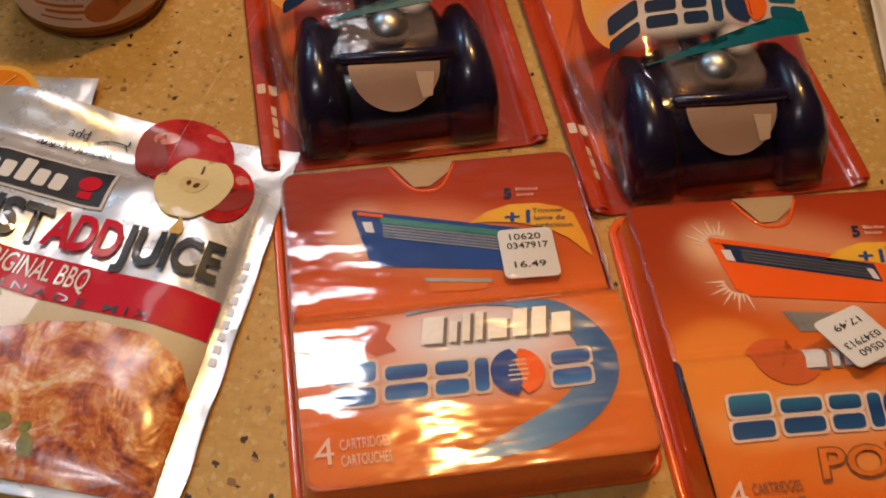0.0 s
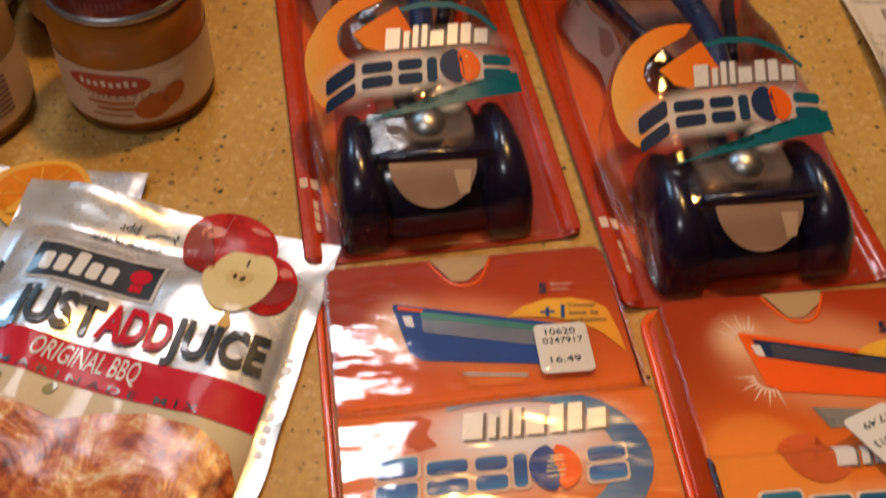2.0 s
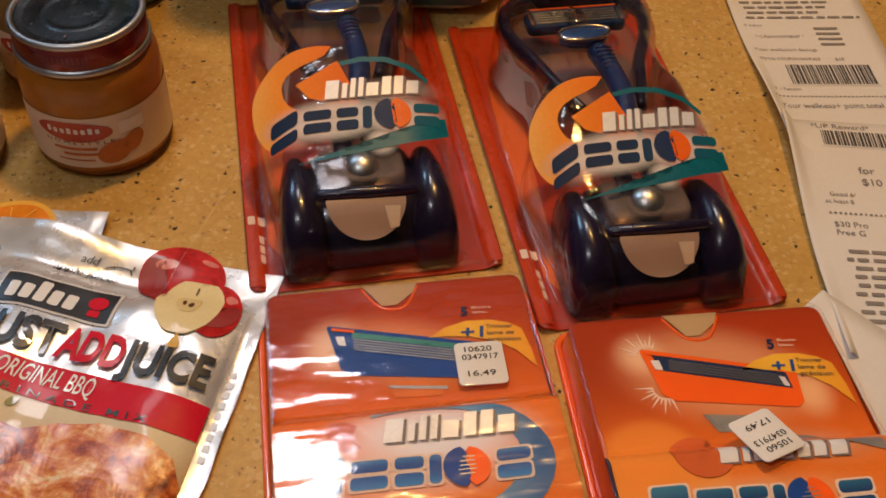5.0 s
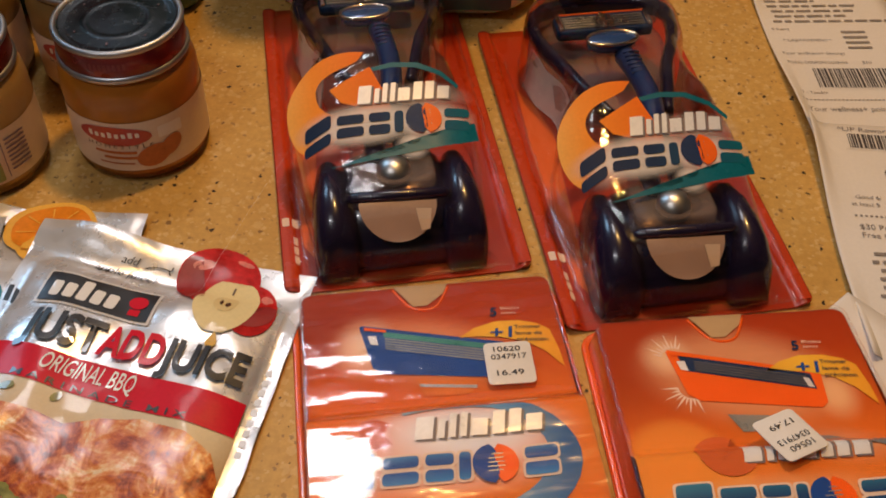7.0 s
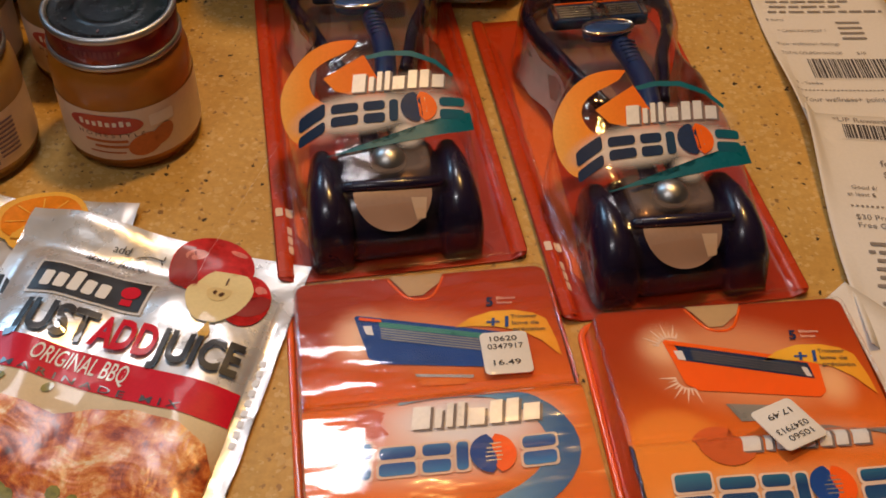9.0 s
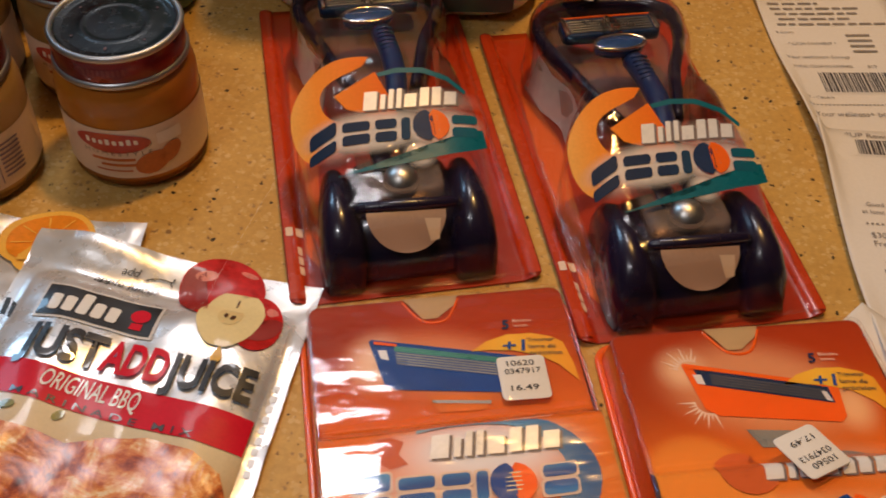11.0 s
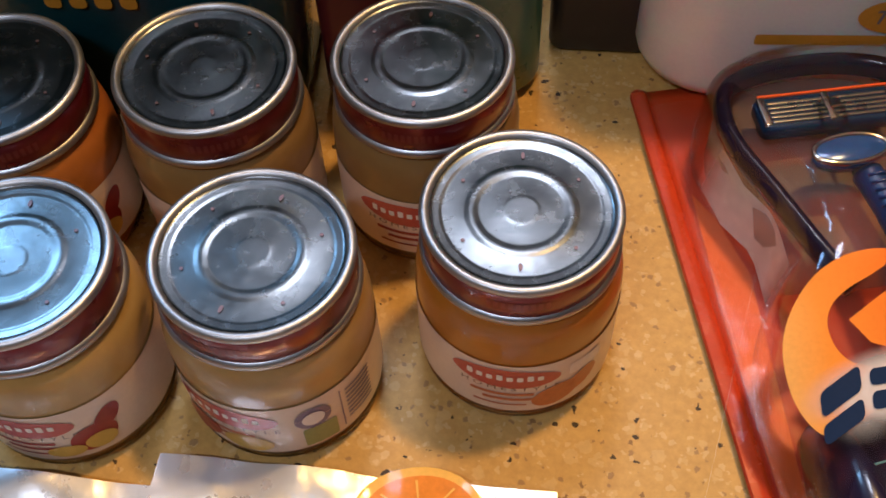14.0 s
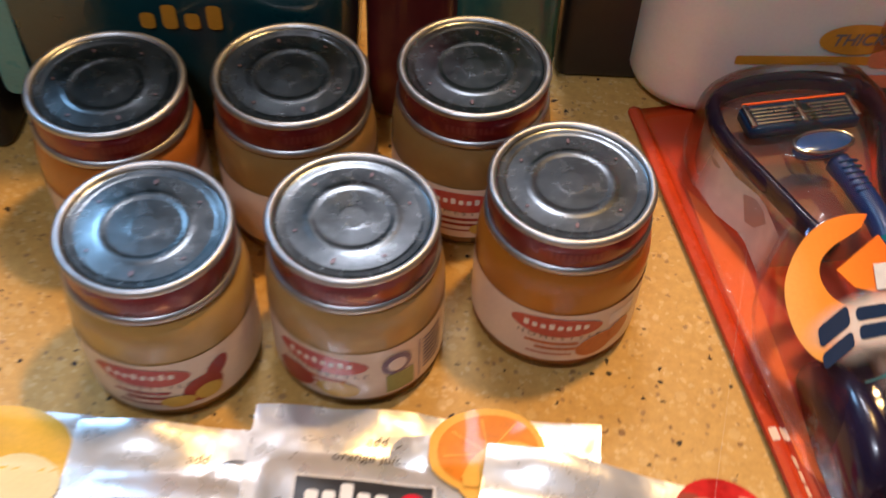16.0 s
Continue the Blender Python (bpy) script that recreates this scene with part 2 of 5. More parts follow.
TEAL_INK = plain("teal_ink_on_foil", (0.02, 0.26, 0.33), 0.32, 0, 0.12, 0.1)
PURPLE_INK = plain("dark_red_ink_on_foil", (0.35, 0.02, 0.05), 0.32, 0, 0.12, 0.1)
YELLOW_INK = plain("yellow_ink_on_foil", (0.78, 0.46, 0.05), 0.32, 0, 0.35, 0.15)
APPLE_RED = plain("printed_apple_skin", (0.50, 0.018, 0.016), 0.3, 0, 0.12, 0.45, fine=300, broad=70)
APPLE_FLESH = plain("printed_apple_flesh", (0.80, 0.66, 0.34), 0.35, 0, 0.3, 0.08)
APPLE_SHINE = plain("printed_apple_shine", (0.66, 0.16, 0.11), 0.35, 0, 0.3, 0.3, broad=200)
JUICE_PALE = plain("printed_apple_core", (0.74, 0.58, 0.27), 0.35, 0, 0.3, 0.08)
SEED = plain("printed_seed", (0.10, 0.04, 0.015), 0.4, 0, 0.7)
JUICE = plain("printed_juice_drop", (0.72, 0.42, 0.06), 0.3, 0, 0.35, 0.2, fine=900, broad=300)
ORANGE_FLESH = plain("printed_orange_flesh", (0.80, 0.26, 0.02), 0.35, 0, 0.2, 0.18, fine=400, broad=120)
ORANGE_RIND = plain("printed_orange_rind", (0.85, 0.48, 0.08), 0.35, 0, 0.2, 0.1)
PARSLEY = plain("printed_parsley", (0.26, 0.24, 0.04), 0.35, 0, 0.8, 0.5, fine=500, broad=220)
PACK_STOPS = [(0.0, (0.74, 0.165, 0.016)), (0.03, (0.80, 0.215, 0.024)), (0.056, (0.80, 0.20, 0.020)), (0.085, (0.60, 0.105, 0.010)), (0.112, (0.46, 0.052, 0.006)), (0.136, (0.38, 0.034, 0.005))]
# pale patches are printed glow, strengthened to include the film's glare
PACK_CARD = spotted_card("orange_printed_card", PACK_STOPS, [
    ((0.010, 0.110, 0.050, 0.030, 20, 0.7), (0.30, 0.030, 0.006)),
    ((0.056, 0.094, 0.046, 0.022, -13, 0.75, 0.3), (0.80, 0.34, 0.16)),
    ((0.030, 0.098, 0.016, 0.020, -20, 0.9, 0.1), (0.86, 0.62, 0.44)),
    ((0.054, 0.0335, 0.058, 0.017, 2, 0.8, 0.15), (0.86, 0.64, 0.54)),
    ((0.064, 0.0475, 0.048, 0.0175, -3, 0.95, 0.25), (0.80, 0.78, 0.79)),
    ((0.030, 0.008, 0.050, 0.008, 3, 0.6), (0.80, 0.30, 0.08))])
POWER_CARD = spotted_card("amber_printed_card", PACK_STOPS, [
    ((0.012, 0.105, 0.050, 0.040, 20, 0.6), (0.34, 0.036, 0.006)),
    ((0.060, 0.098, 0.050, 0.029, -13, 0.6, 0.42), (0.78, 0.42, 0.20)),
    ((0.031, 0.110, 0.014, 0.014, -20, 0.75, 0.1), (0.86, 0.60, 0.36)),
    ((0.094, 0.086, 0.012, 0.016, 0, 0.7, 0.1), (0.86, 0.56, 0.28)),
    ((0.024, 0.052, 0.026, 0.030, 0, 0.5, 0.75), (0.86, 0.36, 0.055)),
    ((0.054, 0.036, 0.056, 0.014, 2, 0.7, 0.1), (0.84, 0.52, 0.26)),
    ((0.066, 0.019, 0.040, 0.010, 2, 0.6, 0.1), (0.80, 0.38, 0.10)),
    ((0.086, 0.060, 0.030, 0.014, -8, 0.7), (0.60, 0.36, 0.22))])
PACK_WALL = plain("red_plastic_wall", (0.72, 0.105, 0.012), 0.22, 0, 0.6, 0.15, relief=0.0006, relief_scale=60)
PACK_RIM = plain("orange_plastic_rim", (0.85, 0.125, 0.010), 0.18, 0, 0.9, 0.15, relief=0.0004, relief_scale=120)
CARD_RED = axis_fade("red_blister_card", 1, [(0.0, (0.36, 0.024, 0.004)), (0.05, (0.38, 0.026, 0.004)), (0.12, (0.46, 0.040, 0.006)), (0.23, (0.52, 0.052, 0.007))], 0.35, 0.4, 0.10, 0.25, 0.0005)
CARD_ORANGE = plain("orange_card_print", (0.62, 0.115, 0.010), 0.4, 0, 0.3, 0.15, broad=30)
CARD_RIDGE = plain("orange_card_ridge", (0.52, 0.048, 0.007), 0.25, 0, 0.8, 0.12, relief=0.0005, relief_scale=80)
CLEAR = clear_plastic("clear_blister_plastic", wave=0.0009, weight=0.9, rough=0.05, wave_scale=80)
CLEAR_CRINKLE = clear_plastic("crinkled_clear_flange", (0.97, 0.95, 0.93), 0.0020, 0.9, 60, 1.2)
CLEAR_EDGE = clear_plastic("thin_clear_edge", (0.99, 0.98, 0.97), 0.0010, 0.95, 120, 0.28, (1, 1, 1), 0.10)
CLEAR_FLAT = clear_plastic("clear_pack_film", (0.99, 0.98, 0.97), 0.0016, 0.95, 46, 2.6, (0.45, 1.0, 1.0), 0.09)
CLEAR_CALM = clear_plastic("clear_smooth_pack_film", (0.99, 0.98, 0.97), 0.0012, 0.95, 34, 0.8, (0.55, 1.0, 1.0), 0.12)
BLUE_INK = plain("royal_blue_ink", (0.010, 0.070, 0.30), 0.45, 0, 0.1, 0.2, broad=80)
WORD_INK = axis_fade("shaded_blue_ink", 1, [(0.026, (0.06, 0.27, 0.55)), (0.031, (0.015, 0.11, 0.36)), (0.035, (0.012, 0.085, 0.31)), (0.041, (0.10, 0.34, 0.60))], 0.45, 0.0, 0.1, 0.25)
WORD_POWER = axis_fade("shaded_petrol_ink", 1, [(0.029, (0.02, 0.10, 0.24)), (0.037, (0.010, 0.055, 0.17)), (0.044, (0.03, 0.20, 0.32))], 0.45, 0.0, 0.1, 0.25)
BLADE_INK = plain("dark_blade_ink", (0.085, 0.09, 0.105), 0.45, 0.2, 0.1, 0.3)
WORD_NAVY = axis_fade("navy_to_teal_ink", 0, [(0.012, (0.006, 0.018, 0.055)), (0.05, (0.006, 0.026, 0.075)), (0.075, (0.008, 0.075, 0.13)), (0.096, (0.006, 0.13, 0.16))], 0.5, 0.0, 0.1, 0.1)
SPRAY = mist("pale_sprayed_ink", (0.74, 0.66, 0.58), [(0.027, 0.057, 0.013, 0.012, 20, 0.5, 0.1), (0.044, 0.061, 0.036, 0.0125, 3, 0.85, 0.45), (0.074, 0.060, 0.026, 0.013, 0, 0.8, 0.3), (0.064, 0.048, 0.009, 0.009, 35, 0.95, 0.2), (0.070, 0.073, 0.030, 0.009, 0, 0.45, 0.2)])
NAVY_INK = plain("navy_ink", (0.008, 0.028, 0.085), 0.4, 0, 0.3, 0.2)
# printed sweep; its pale end is also lightened for the film's reflection
CYAN_INK = axis_fade("blue_sweep_ink", 0, [(0.0, (0.42, 0.58, 0.68)), (0.06, (0.30, 0.52, 0.66)), (0.10, (0.01, 0.12, 0.32)), (0.12, (0.01, 0.10, 0.30))], 0.3, 0.1, 0.1, 0.1)
TEAL_LABEL = plain("teal_label_ink", (0.006, 0.12, 0.15), 0.3, 0, 0.0, 0.15)
SILVER_INK = plain("silver_white_ink", (0.72, 0.70, 0.68), 0.3, 0.1, 0.1, 0.12)
SHADOW_INK = plain("grey_letter_edge_ink", (0.20, 0.16, 0.15), 0.35, 0, 0.1, 0.12)
HALO_INK = plain("pale_halo_ink", (0.80, 0.60, 0.46), 0.5, 0, 0.1, 0.10)
HALO_ORANGE = plain("light_orange_ink", (0.72, 0.19, 0.025), 0.4, 0, 0.1, 0.2, broad=90)
RED_GHOST = plain("brick_red_ink", (0.60, 0.125, 0.03), 0.4, 0, 0.1, 0.15)
G_ORANGE = axis_fade("orange_emblem_ink", 0, [(0.005, (0.90, 0.46, 0.10)), (0.022, (0.90, 0.28, 0.02)), (0.055, (0.88, 0.15, 0.006))], 0.5, 0.0, 0.08)
STRIPE_INK = plain("green_grey_stripe_ink", (0.03, 0.22, 0.17), 0.3, 0.2, 0.8, 0.1)
STEEL_INK = plain("steel_stripe_ink", (0.28, 0.29, 0.29), 0.3, 0.4, 0.8, 0.15)
YELLOW_TAB = axis_fade("yellow_tab_ink", 0, [(0.06, (0.78, 0.36, 0.03)), (0.085, (0.85, 0.50, 0.05)), (0.11, (0.80, 0.36, 0.03))], 0.35, 0.1, 0.06)
ORANGE_HOT = plain("bright_orange_ink", (0.85, 0.13, 0.012), 0.3, 0, 0.1, 0.08)
STICKER = plain("white_price_sticker", (0.80, 0.74, 0.66), 0.6, 0, 0.1, 0.05)
TYPE_INK = plain("dark_printer_ink", (0.05, 0.045, 0.045), 0.6, 0, 0, 0.2)
PURPLE_PLASTIC = plain("dark_purple_plastic", (0.013, 0.008, 0.026), 0.24, 0, 0.3, 0.2)
BLUE_PLASTIC = plain("blue_rubber_grip", (0.012, 0.030, 0.12), 0.3, 0, 0.4, 0.15)
OVAL_BLUE = plain("blue_enamel", (0.03, 0.09, 0.28), 0.2, 0.2, 0.7, 0.25, broad=150)
SATIN = plain("satin_silver", (0.55, 0.53, 0.50), 0.36, 1.0, 0, 0.08)
CHROME = plain("chrome", (0.78, 0.76, 0.72), 0.14, 1.0, 0, 0.06)
STEEL = plain("blade_steel", (0.34, 0.35, 0.37), 0.3, 0.9, 0, 0.1)
TRAY_SMOKE = plain("smoky_clear_tray", (0.42, 0.32, 0.28), 0.45, 0, 0.05, 0.18)
tnodes = TRAY_SMOKE.node_tree
see = tnodes.nodes.new("ShaderNodeBsdfTransparent")
see.inputs[0].default_value = (0.92, 0.84, 0.80, 1)
blend = tnodes.nodes.new("ShaderNodeMixShader")
blend.inputs[0].default_value = 0.72
tnodes.links.new(tnodes.nodes["Principled BSDF"].outputs[0], blend.inputs[1])
tnodes.links.new(see.outputs[0], blend.inputs[2])
tnodes.links.new(blend.outputs[0], tnodes.nodes["Material Output"].inputs["Surface"])
# cream reflection on the clear side walls, painted as soft opaque patches
SKIRT_GLEAM = mist("painted_skirt_gleam", (0.90, 0.76, 0.66), [(0.020, 0.142, 0.030, 0.034, 0, 0.95, 0.45), (0.092, 0.140, 0.020, 0.030, 0, 0.4, 0.1)])
TAN_PLATE = plain("tan_translucent_plate", (0.36, 0.22, 0.15), 0.40, 0, 0.15, 0.12)
FADED = plain("faded_lid_print", (0.17, 0.11, 0.12), 0.4, 0.7, 0, 0.1)
TAN_BACK = plain("tan_inner_card", (0.46, 0.30, 0.14), 0.5, 0, 0.1, 0.12)
# near-black that stands for the shade behind the packages
SHADE_DARK = plain("stand_in_shade_dark", (0.018, 0.014, 0.012), 0.5, 0, 0.1, 0.2)
GLINT_CREAM = plain("painted_glint_cream", (0.60, 0.42, 0.28), 0.5, 0, 0.4, 0.08)
PAPER = plain("thermal_paper", (0.76, 0.70, 0.62), 0.75, 0, 0, 0.05, broad=12)
RECEIPT_INK = plain("thermal_ink", (0.25, 0.21, 0.18), 0.8, 0, 0, 0.3)
BAR_INK = plain("barcode_ink", (0.07, 0.055, 0.05), 0.8, 0, 0, 0.2)
PINK_SMEAR = plain("faded_pink_ink", (0.74, 0.36, 0.27), 0.75, 0, 0, 0.15)
TEAL_FILM = plain("teal_plastic_film", (0.004, 0.042, 0.050), 0.3, 0, 0.6, 0.25, broad=30, relief=0.002, relief_scale=40)
TEAL_LIGHT = plain("light_teal_film", (0.05, 0.27, 0.28), 0.3, 0, 0.6, 0.2)
GREEN_PLASTIC = plain("sea_green_plastic", (0.035, 0.12, 0.09), 0.3, 0, 0.4, 0.12)
DARK_GREEN = plain("dark_green_label", (0.015, 0.06, 0.045), 0.35, 0, 0.5, 0.1)
MAROON = plain("maroon_plastic_film", (0.10, 0.012, 0.012), 0.35, 0, 0.5, 0.2)
MILKY = plain("milky_white_plastic", (0.86, 0.74, 0.66), 0.32, 0, 0.35, 0.05, broad=20)
milk = MILKY.node_tree.nodes["Principled BSDF"].inputs
milk["Subsurface Weight"].default_value, milk["Subsurface Scale"].default_value = 0.7, 0.03
AMBER_TAB = plain("amber_label_print", (0.62, 0.27, 0.02), 0.4, 0, 0.5, 0.12)
PEACH = plain("peach_label_print", (0.62, 0.22, 0.10), 0.4, 0, 0.5, 0.2)


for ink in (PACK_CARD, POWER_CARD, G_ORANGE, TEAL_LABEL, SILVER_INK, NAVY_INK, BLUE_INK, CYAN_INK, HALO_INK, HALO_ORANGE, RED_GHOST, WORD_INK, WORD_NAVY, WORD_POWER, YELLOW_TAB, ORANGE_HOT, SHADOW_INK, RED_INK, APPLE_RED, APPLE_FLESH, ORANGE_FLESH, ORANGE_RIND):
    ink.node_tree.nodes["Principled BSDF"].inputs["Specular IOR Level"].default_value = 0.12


def puree(name, c):
    return plain(name, c, 0.35, 0, 0.45, 0.09, fine=300, broad=60, coat_rough=0.16)


# ---- mesh helpers ----
def link(name, bm, material, parent=None, label="", smooth=True):
    me = bpy.data.meshes.new(name)
    bm.normal_update()
    bm.to_mesh(me)
    bm.free()
    me.materials.append(material)
    if smooth:
        for p in me.polygons:
            p.use_smooth = True
    ob = new(name, me)
    ob.parent = parent
    if label:
        tagged(ob, label)
    return ob


def part(name, bm, material, parent, label="", smooth=True):
    return link(name, bm, material, parent, label, smooth)


def thing(name, m, label, category, group=""):
    ob = new(name)
    ob.empty_display_size = 0.01
    ob.matrix_world = m
    return tagged(ob, label, category, group)


def rr(x0, y0, x1, y1, r, seg=5):
    """A rounded rectangle, counter-clockwise."""
    pts = []
    for cx, cy, a in ((x1 - r, y0 + r, -90), (x1 - r, y1 - r, 0), (x0 + r, y1 - r, 90), (x0 + r, y0 + r, 180)):
        for k in range(seg + 1):
            q = radians(a + 90 * k / seg)
            pts.append((cx + r * math.cos(q), cy + r * math.sin(q)))
    return pts


def oval(cx, cy, rx, ry, n=28, turn=0.0):
    c, s = math.cos(radians(turn)), math.sin(radians(turn))
    out = []
    for k in range(n):
        a = 2 * math.pi * k / n
        x, y = rx * math.cos(a), ry * math.sin(a)
        out.append((cx + x * c - y * s, cy + x * s + y * c))
    return out


def crescent(cx, cy, r, inner, a0, a1, shift=(0, 0), n=18):
    """The part of a ring between two angles, its inner rim shifted."""
    out = [(cx + r * math.cos(radians(a0 + (a1 - a0) * k / n)), cy + r * math.sin(radians(a0 + (a1 - a0) * k / n))) for k in range(n + 1)]
    inn = [(cx + shift[0] + inner * math.cos(radians(a0 + (a1 - a0) * k / n)), cy + shift[1] + inner * math.sin(radians(a0 + (a1 - a0) * k / n))) for k in range(n + 1)]
    return out + inn[::-1]


def slant(u0, u1, v0, v1, lean=0.0):
    return [(u0, v0), (u1, v0), (u1 + lean, v1), (u0 + lean, v1)]


def cut_and_lay(bm, zf, cu, cv, lift):
    for axis, cuts in ((0, cu), (1, cv)):
        no = (1, 0, 0) if axis == 0 else (0, 1, 0)
        lo = min((v.co[axis] for v in bm.verts), default=0)
        hi = max((v.co[axis] for v in bm.verts), default=0)
        for c in cuts:
            if lo < c < hi:
                co = (c, 0, 0) if axis == 0 else (0, c, 0)
                bmesh.ops.bisect_plane(bm, geom=bm.verts[:] + bm.edges[:] + bm.faces[:], dist=1e-7, plane_co=co, plane_no=no)
    bm.normal_update()
    for f in bm.faces:
        if f.normal.z < 0:
            f.normal_flip()
    for v in bm.verts:
        v.co.z = zf(v.co.x, v.co.y) + lift
    return bm


def sheet(polys, zf, cu=(), cv=(), lift=0.0003):
    """Shapes laid on the surface z = zf(u, v)."""
    bm = bmesh.new()
    for poly in polys:
        f = bm.faces.new([bm.verts.new((x, y, 0)) for x, y in poly])
        bmesh.ops.triangulate(bm, faces=[f], ngon_method="EAR_CLIP")
    bmesh.ops.remove_doubles(bm, verts=bm.verts[:], dist=1e-6)
    return cut_and_lay(bm, zf, cu, cv, lift)


def words(lines, zf, cu=(), cv=(), lift=0.0004):
    """Lettering on a surface. Lines: (text, u, v, height, width or None, turn degrees, shear, bold)."""
    bm = bmesh.new()
    for text, u, v, h, width, turn, shear, bold in lines:
        cur = bpy.data.curves.new("type", "FONT")
        cur.body, cur.size, cur.shear, cur.resolution_u = text, 1.0, shear, 3
        cur.offset = bold
        tmp = new("type", cur)
        dg = bpy.context.evaluated_depsgraph_get()
        me = bpy.data.meshes.new_from_object(tmp.evaluated_get(dg))
        bpy.data.objects.remove(tmp)
        bpy.data.curves.remove(cur)
        xs = [q.co.x for q in me.vertices]
        if not xs:
            continue
        span = max(xs) - min(xs)
        sy = h / 0.69
        sx = width / span if width else sy
        me.transform(Matrix.Translation((u, v, 0)) @ pose(0, 0, 0, 0, 0, turn) @ Matrix.Diagonal((sx, sy, 1, 1)) @ Matrix.Translation((-min(xs), 0, 0)))
        bm.from_mesh(me)
        bpy.data.meshes.remove(me)
    return cut_and_lay(bm, zf, cu, cv, lift)


def loft(rings, cap0=True, cap1=True, closed=True):
    bm = bmesh.new()
    vs = [[bm.verts.new(p) for p in r] for r in rings]
    n = len(vs[0])
    for a, b in zip(vs, vs[1:]):
        for k in range(n if closed else n - 1):
            bm.faces.new((a[k], a[(k + 1) % n], b[(k + 1) % n], b[k]))
    if cap0:
        bm.faces.new(vs[0][::-1])
    if cap1:
        bm.faces.new(vs[-1])
    bmesh.ops.recalc_face_normals(bm, faces=bm.faces[:])
    return bm


def lathe(profile, n=56, cap0=True, cap1=True):
    rings = [[(r * math.cos(2 * math.pi * k / n), r * math.sin(2 * math.pi * k / n), z) for k in range(n)] for r, z in profile]
    return loft(rings, cap0, cap1)


def tube(path, radius, n=10, flat=1.0):
    rings = []
    pts = [Vector(p) for p in path]
    for i, p in enumerate(pts):
        d = (pts[min(i + 1, len(pts) - 1)] - pts[max(i - 1, 0)]).normalized()
        side = d.cross(Vector((0, 0, 1))).normalized()
        up = side.cross(d)
        r = radius[i] if isinstance(radius, (list, tuple)) else radius
        rings.append([p + side * (r * math.cos(2 * math.pi * k / n)) + up * (r * flat * math.sin(2 * math.pi * k / n)) for k in range(n)])
    return loft(rings)


def smooth_path(pts, steps=6):
    """A Catmull-Rom line through the points."""
    p = [Vector(q) for q in pts]
    out = []
    for i in range(len(p) - 1):
        a, b, c, d = p[max(i - 1, 0)], p[i], p[i + 1], p[min(i + 2, len(p) - 1)]
        for k in range(steps):
            t = k / steps
            out.append(0.5 * ((2 * b) + (c - a) * t + (2 * a - 5 * b + 4 * c - d) * t * t + (3 * b - a - 3 * c + d) * t ** 3))
    out.append(p[-1])
    return out


def block(x0, y0, x1, y1, z0, z1, r=0.002, edge=0.0008):
    """A rounded slab with softened upper edges."""
    rings = []
    for ins, z in ((0, z0), (0, z1 - edge), (edge * 0.3, z1 - edge * 0.3), (edge, z1)):
        rings.append([(x, y, z) for x, y in rr(x0 + ins, y0 + ins, x1 - ins, y1 - ins, max(r - ins, 0.0003))])
    return loft(rings)


def crinkled(path, seed, amount=0.0008, step=0.005):
    """The line cut into short lengths that waver a little."""
    out = []
    for a, b in zip(path, path[1:]):
        a, b = Vector(a), Vector(b)
        n = max(1, int((b - a).length / step))
        for k in range(n):
            p = a.lerp(b, k / n)
            w = noise.noise_vector(p * 170 + Vector((seed, seed * 2, 0)))
            out.append(p + Vector((w.x, w.y, abs(w.z))) * amount)
    out.append(Vector(path[-1]))
    return out


def cuts(lo, hi, step):
    return [lo + step * k for k in range(1, int((hi - lo) / step) + 1)]


def step01(x):
    x = min(1.0, max(0.0, x))
    return x * x * (3 - 2 * x)


# ---- the setting ----
def slab(name, x0, y0, z0, x1, y1, z1, material, r=0.004):
    bm = bmesh.new()
    bmesh.ops.create_cube(bm, size=1.0)
    for v in bm.verts:
        v.co = Vector((x0 if v.co.x < 0 else x1, y0 if v.co.y < 0 else y1, z0 if v.co.z < 0 else z1))
    if r:
        bmesh.ops.bevel(bm, geom=bm.edges[:], offset=r, segments=2, affect="EDGES", profile=0.5)
    return tagged(link(name, bm, material, smooth=False), kind="structure")


tagged(slab("countertop", -1.3, -0.42, -0.04, 1.3, 1.60, 0.0, COUNTER), "beige speckled solid-surface kitchen countertop", "countertop", kind="structure")
slab("base_cabinet_front", -1.3, -0.36, -0.9, 1.3, 1.60, -0.042, FLOOR, 0)
slab("floor", -2.4, -2.6, -1.0, 2.4, 1.60, -0.902, FLOOR, 0)
slab("wall_north", -2.5, 1.605, -1.0, 2.5, 1.70, 1.5, WALL, 0)
slab("wall_south", -2.5, -2.7, -1.0, 2.5, -2.605, 1.5, WALL, 0)
slab("wall_west", -2.6, -2.7, -1.0, -2.505, 1.70, 1.5, WALL, 0)
slab("wall_east", 2.505, -2.7, -1.0, 2.6, 1.70, 1.5, WALL, 0)
slab("ceiling", -2.6, -2.7, 1.505, 2.6, 1.70, 1.6, CEIL, 0)


# ---- jars of baby food ----
JAR = [(0.0262, 0.0), (0.0285, 0.0008), (0.0303, 0.003), (0.0312, 0.006), (0.0318, 0.0085), (0.0318, 0.037), (0.0319, 0.042), (0.0317, 0.0460), (0.0312, 0.0495), (0.0301, 0.0525), (0.0288, 0.0545), (0.0280, 0.0560)]


def jar_radius(z):
    for (r0, z0), (r1, z1) in zip(JAR, JAR[1:]):
        if z0 <= z <= z1:
            return r0 + (r1 - r0) * (z - z0) / max(z1 - z0, 1e-6)
    return JAR[-1][0]


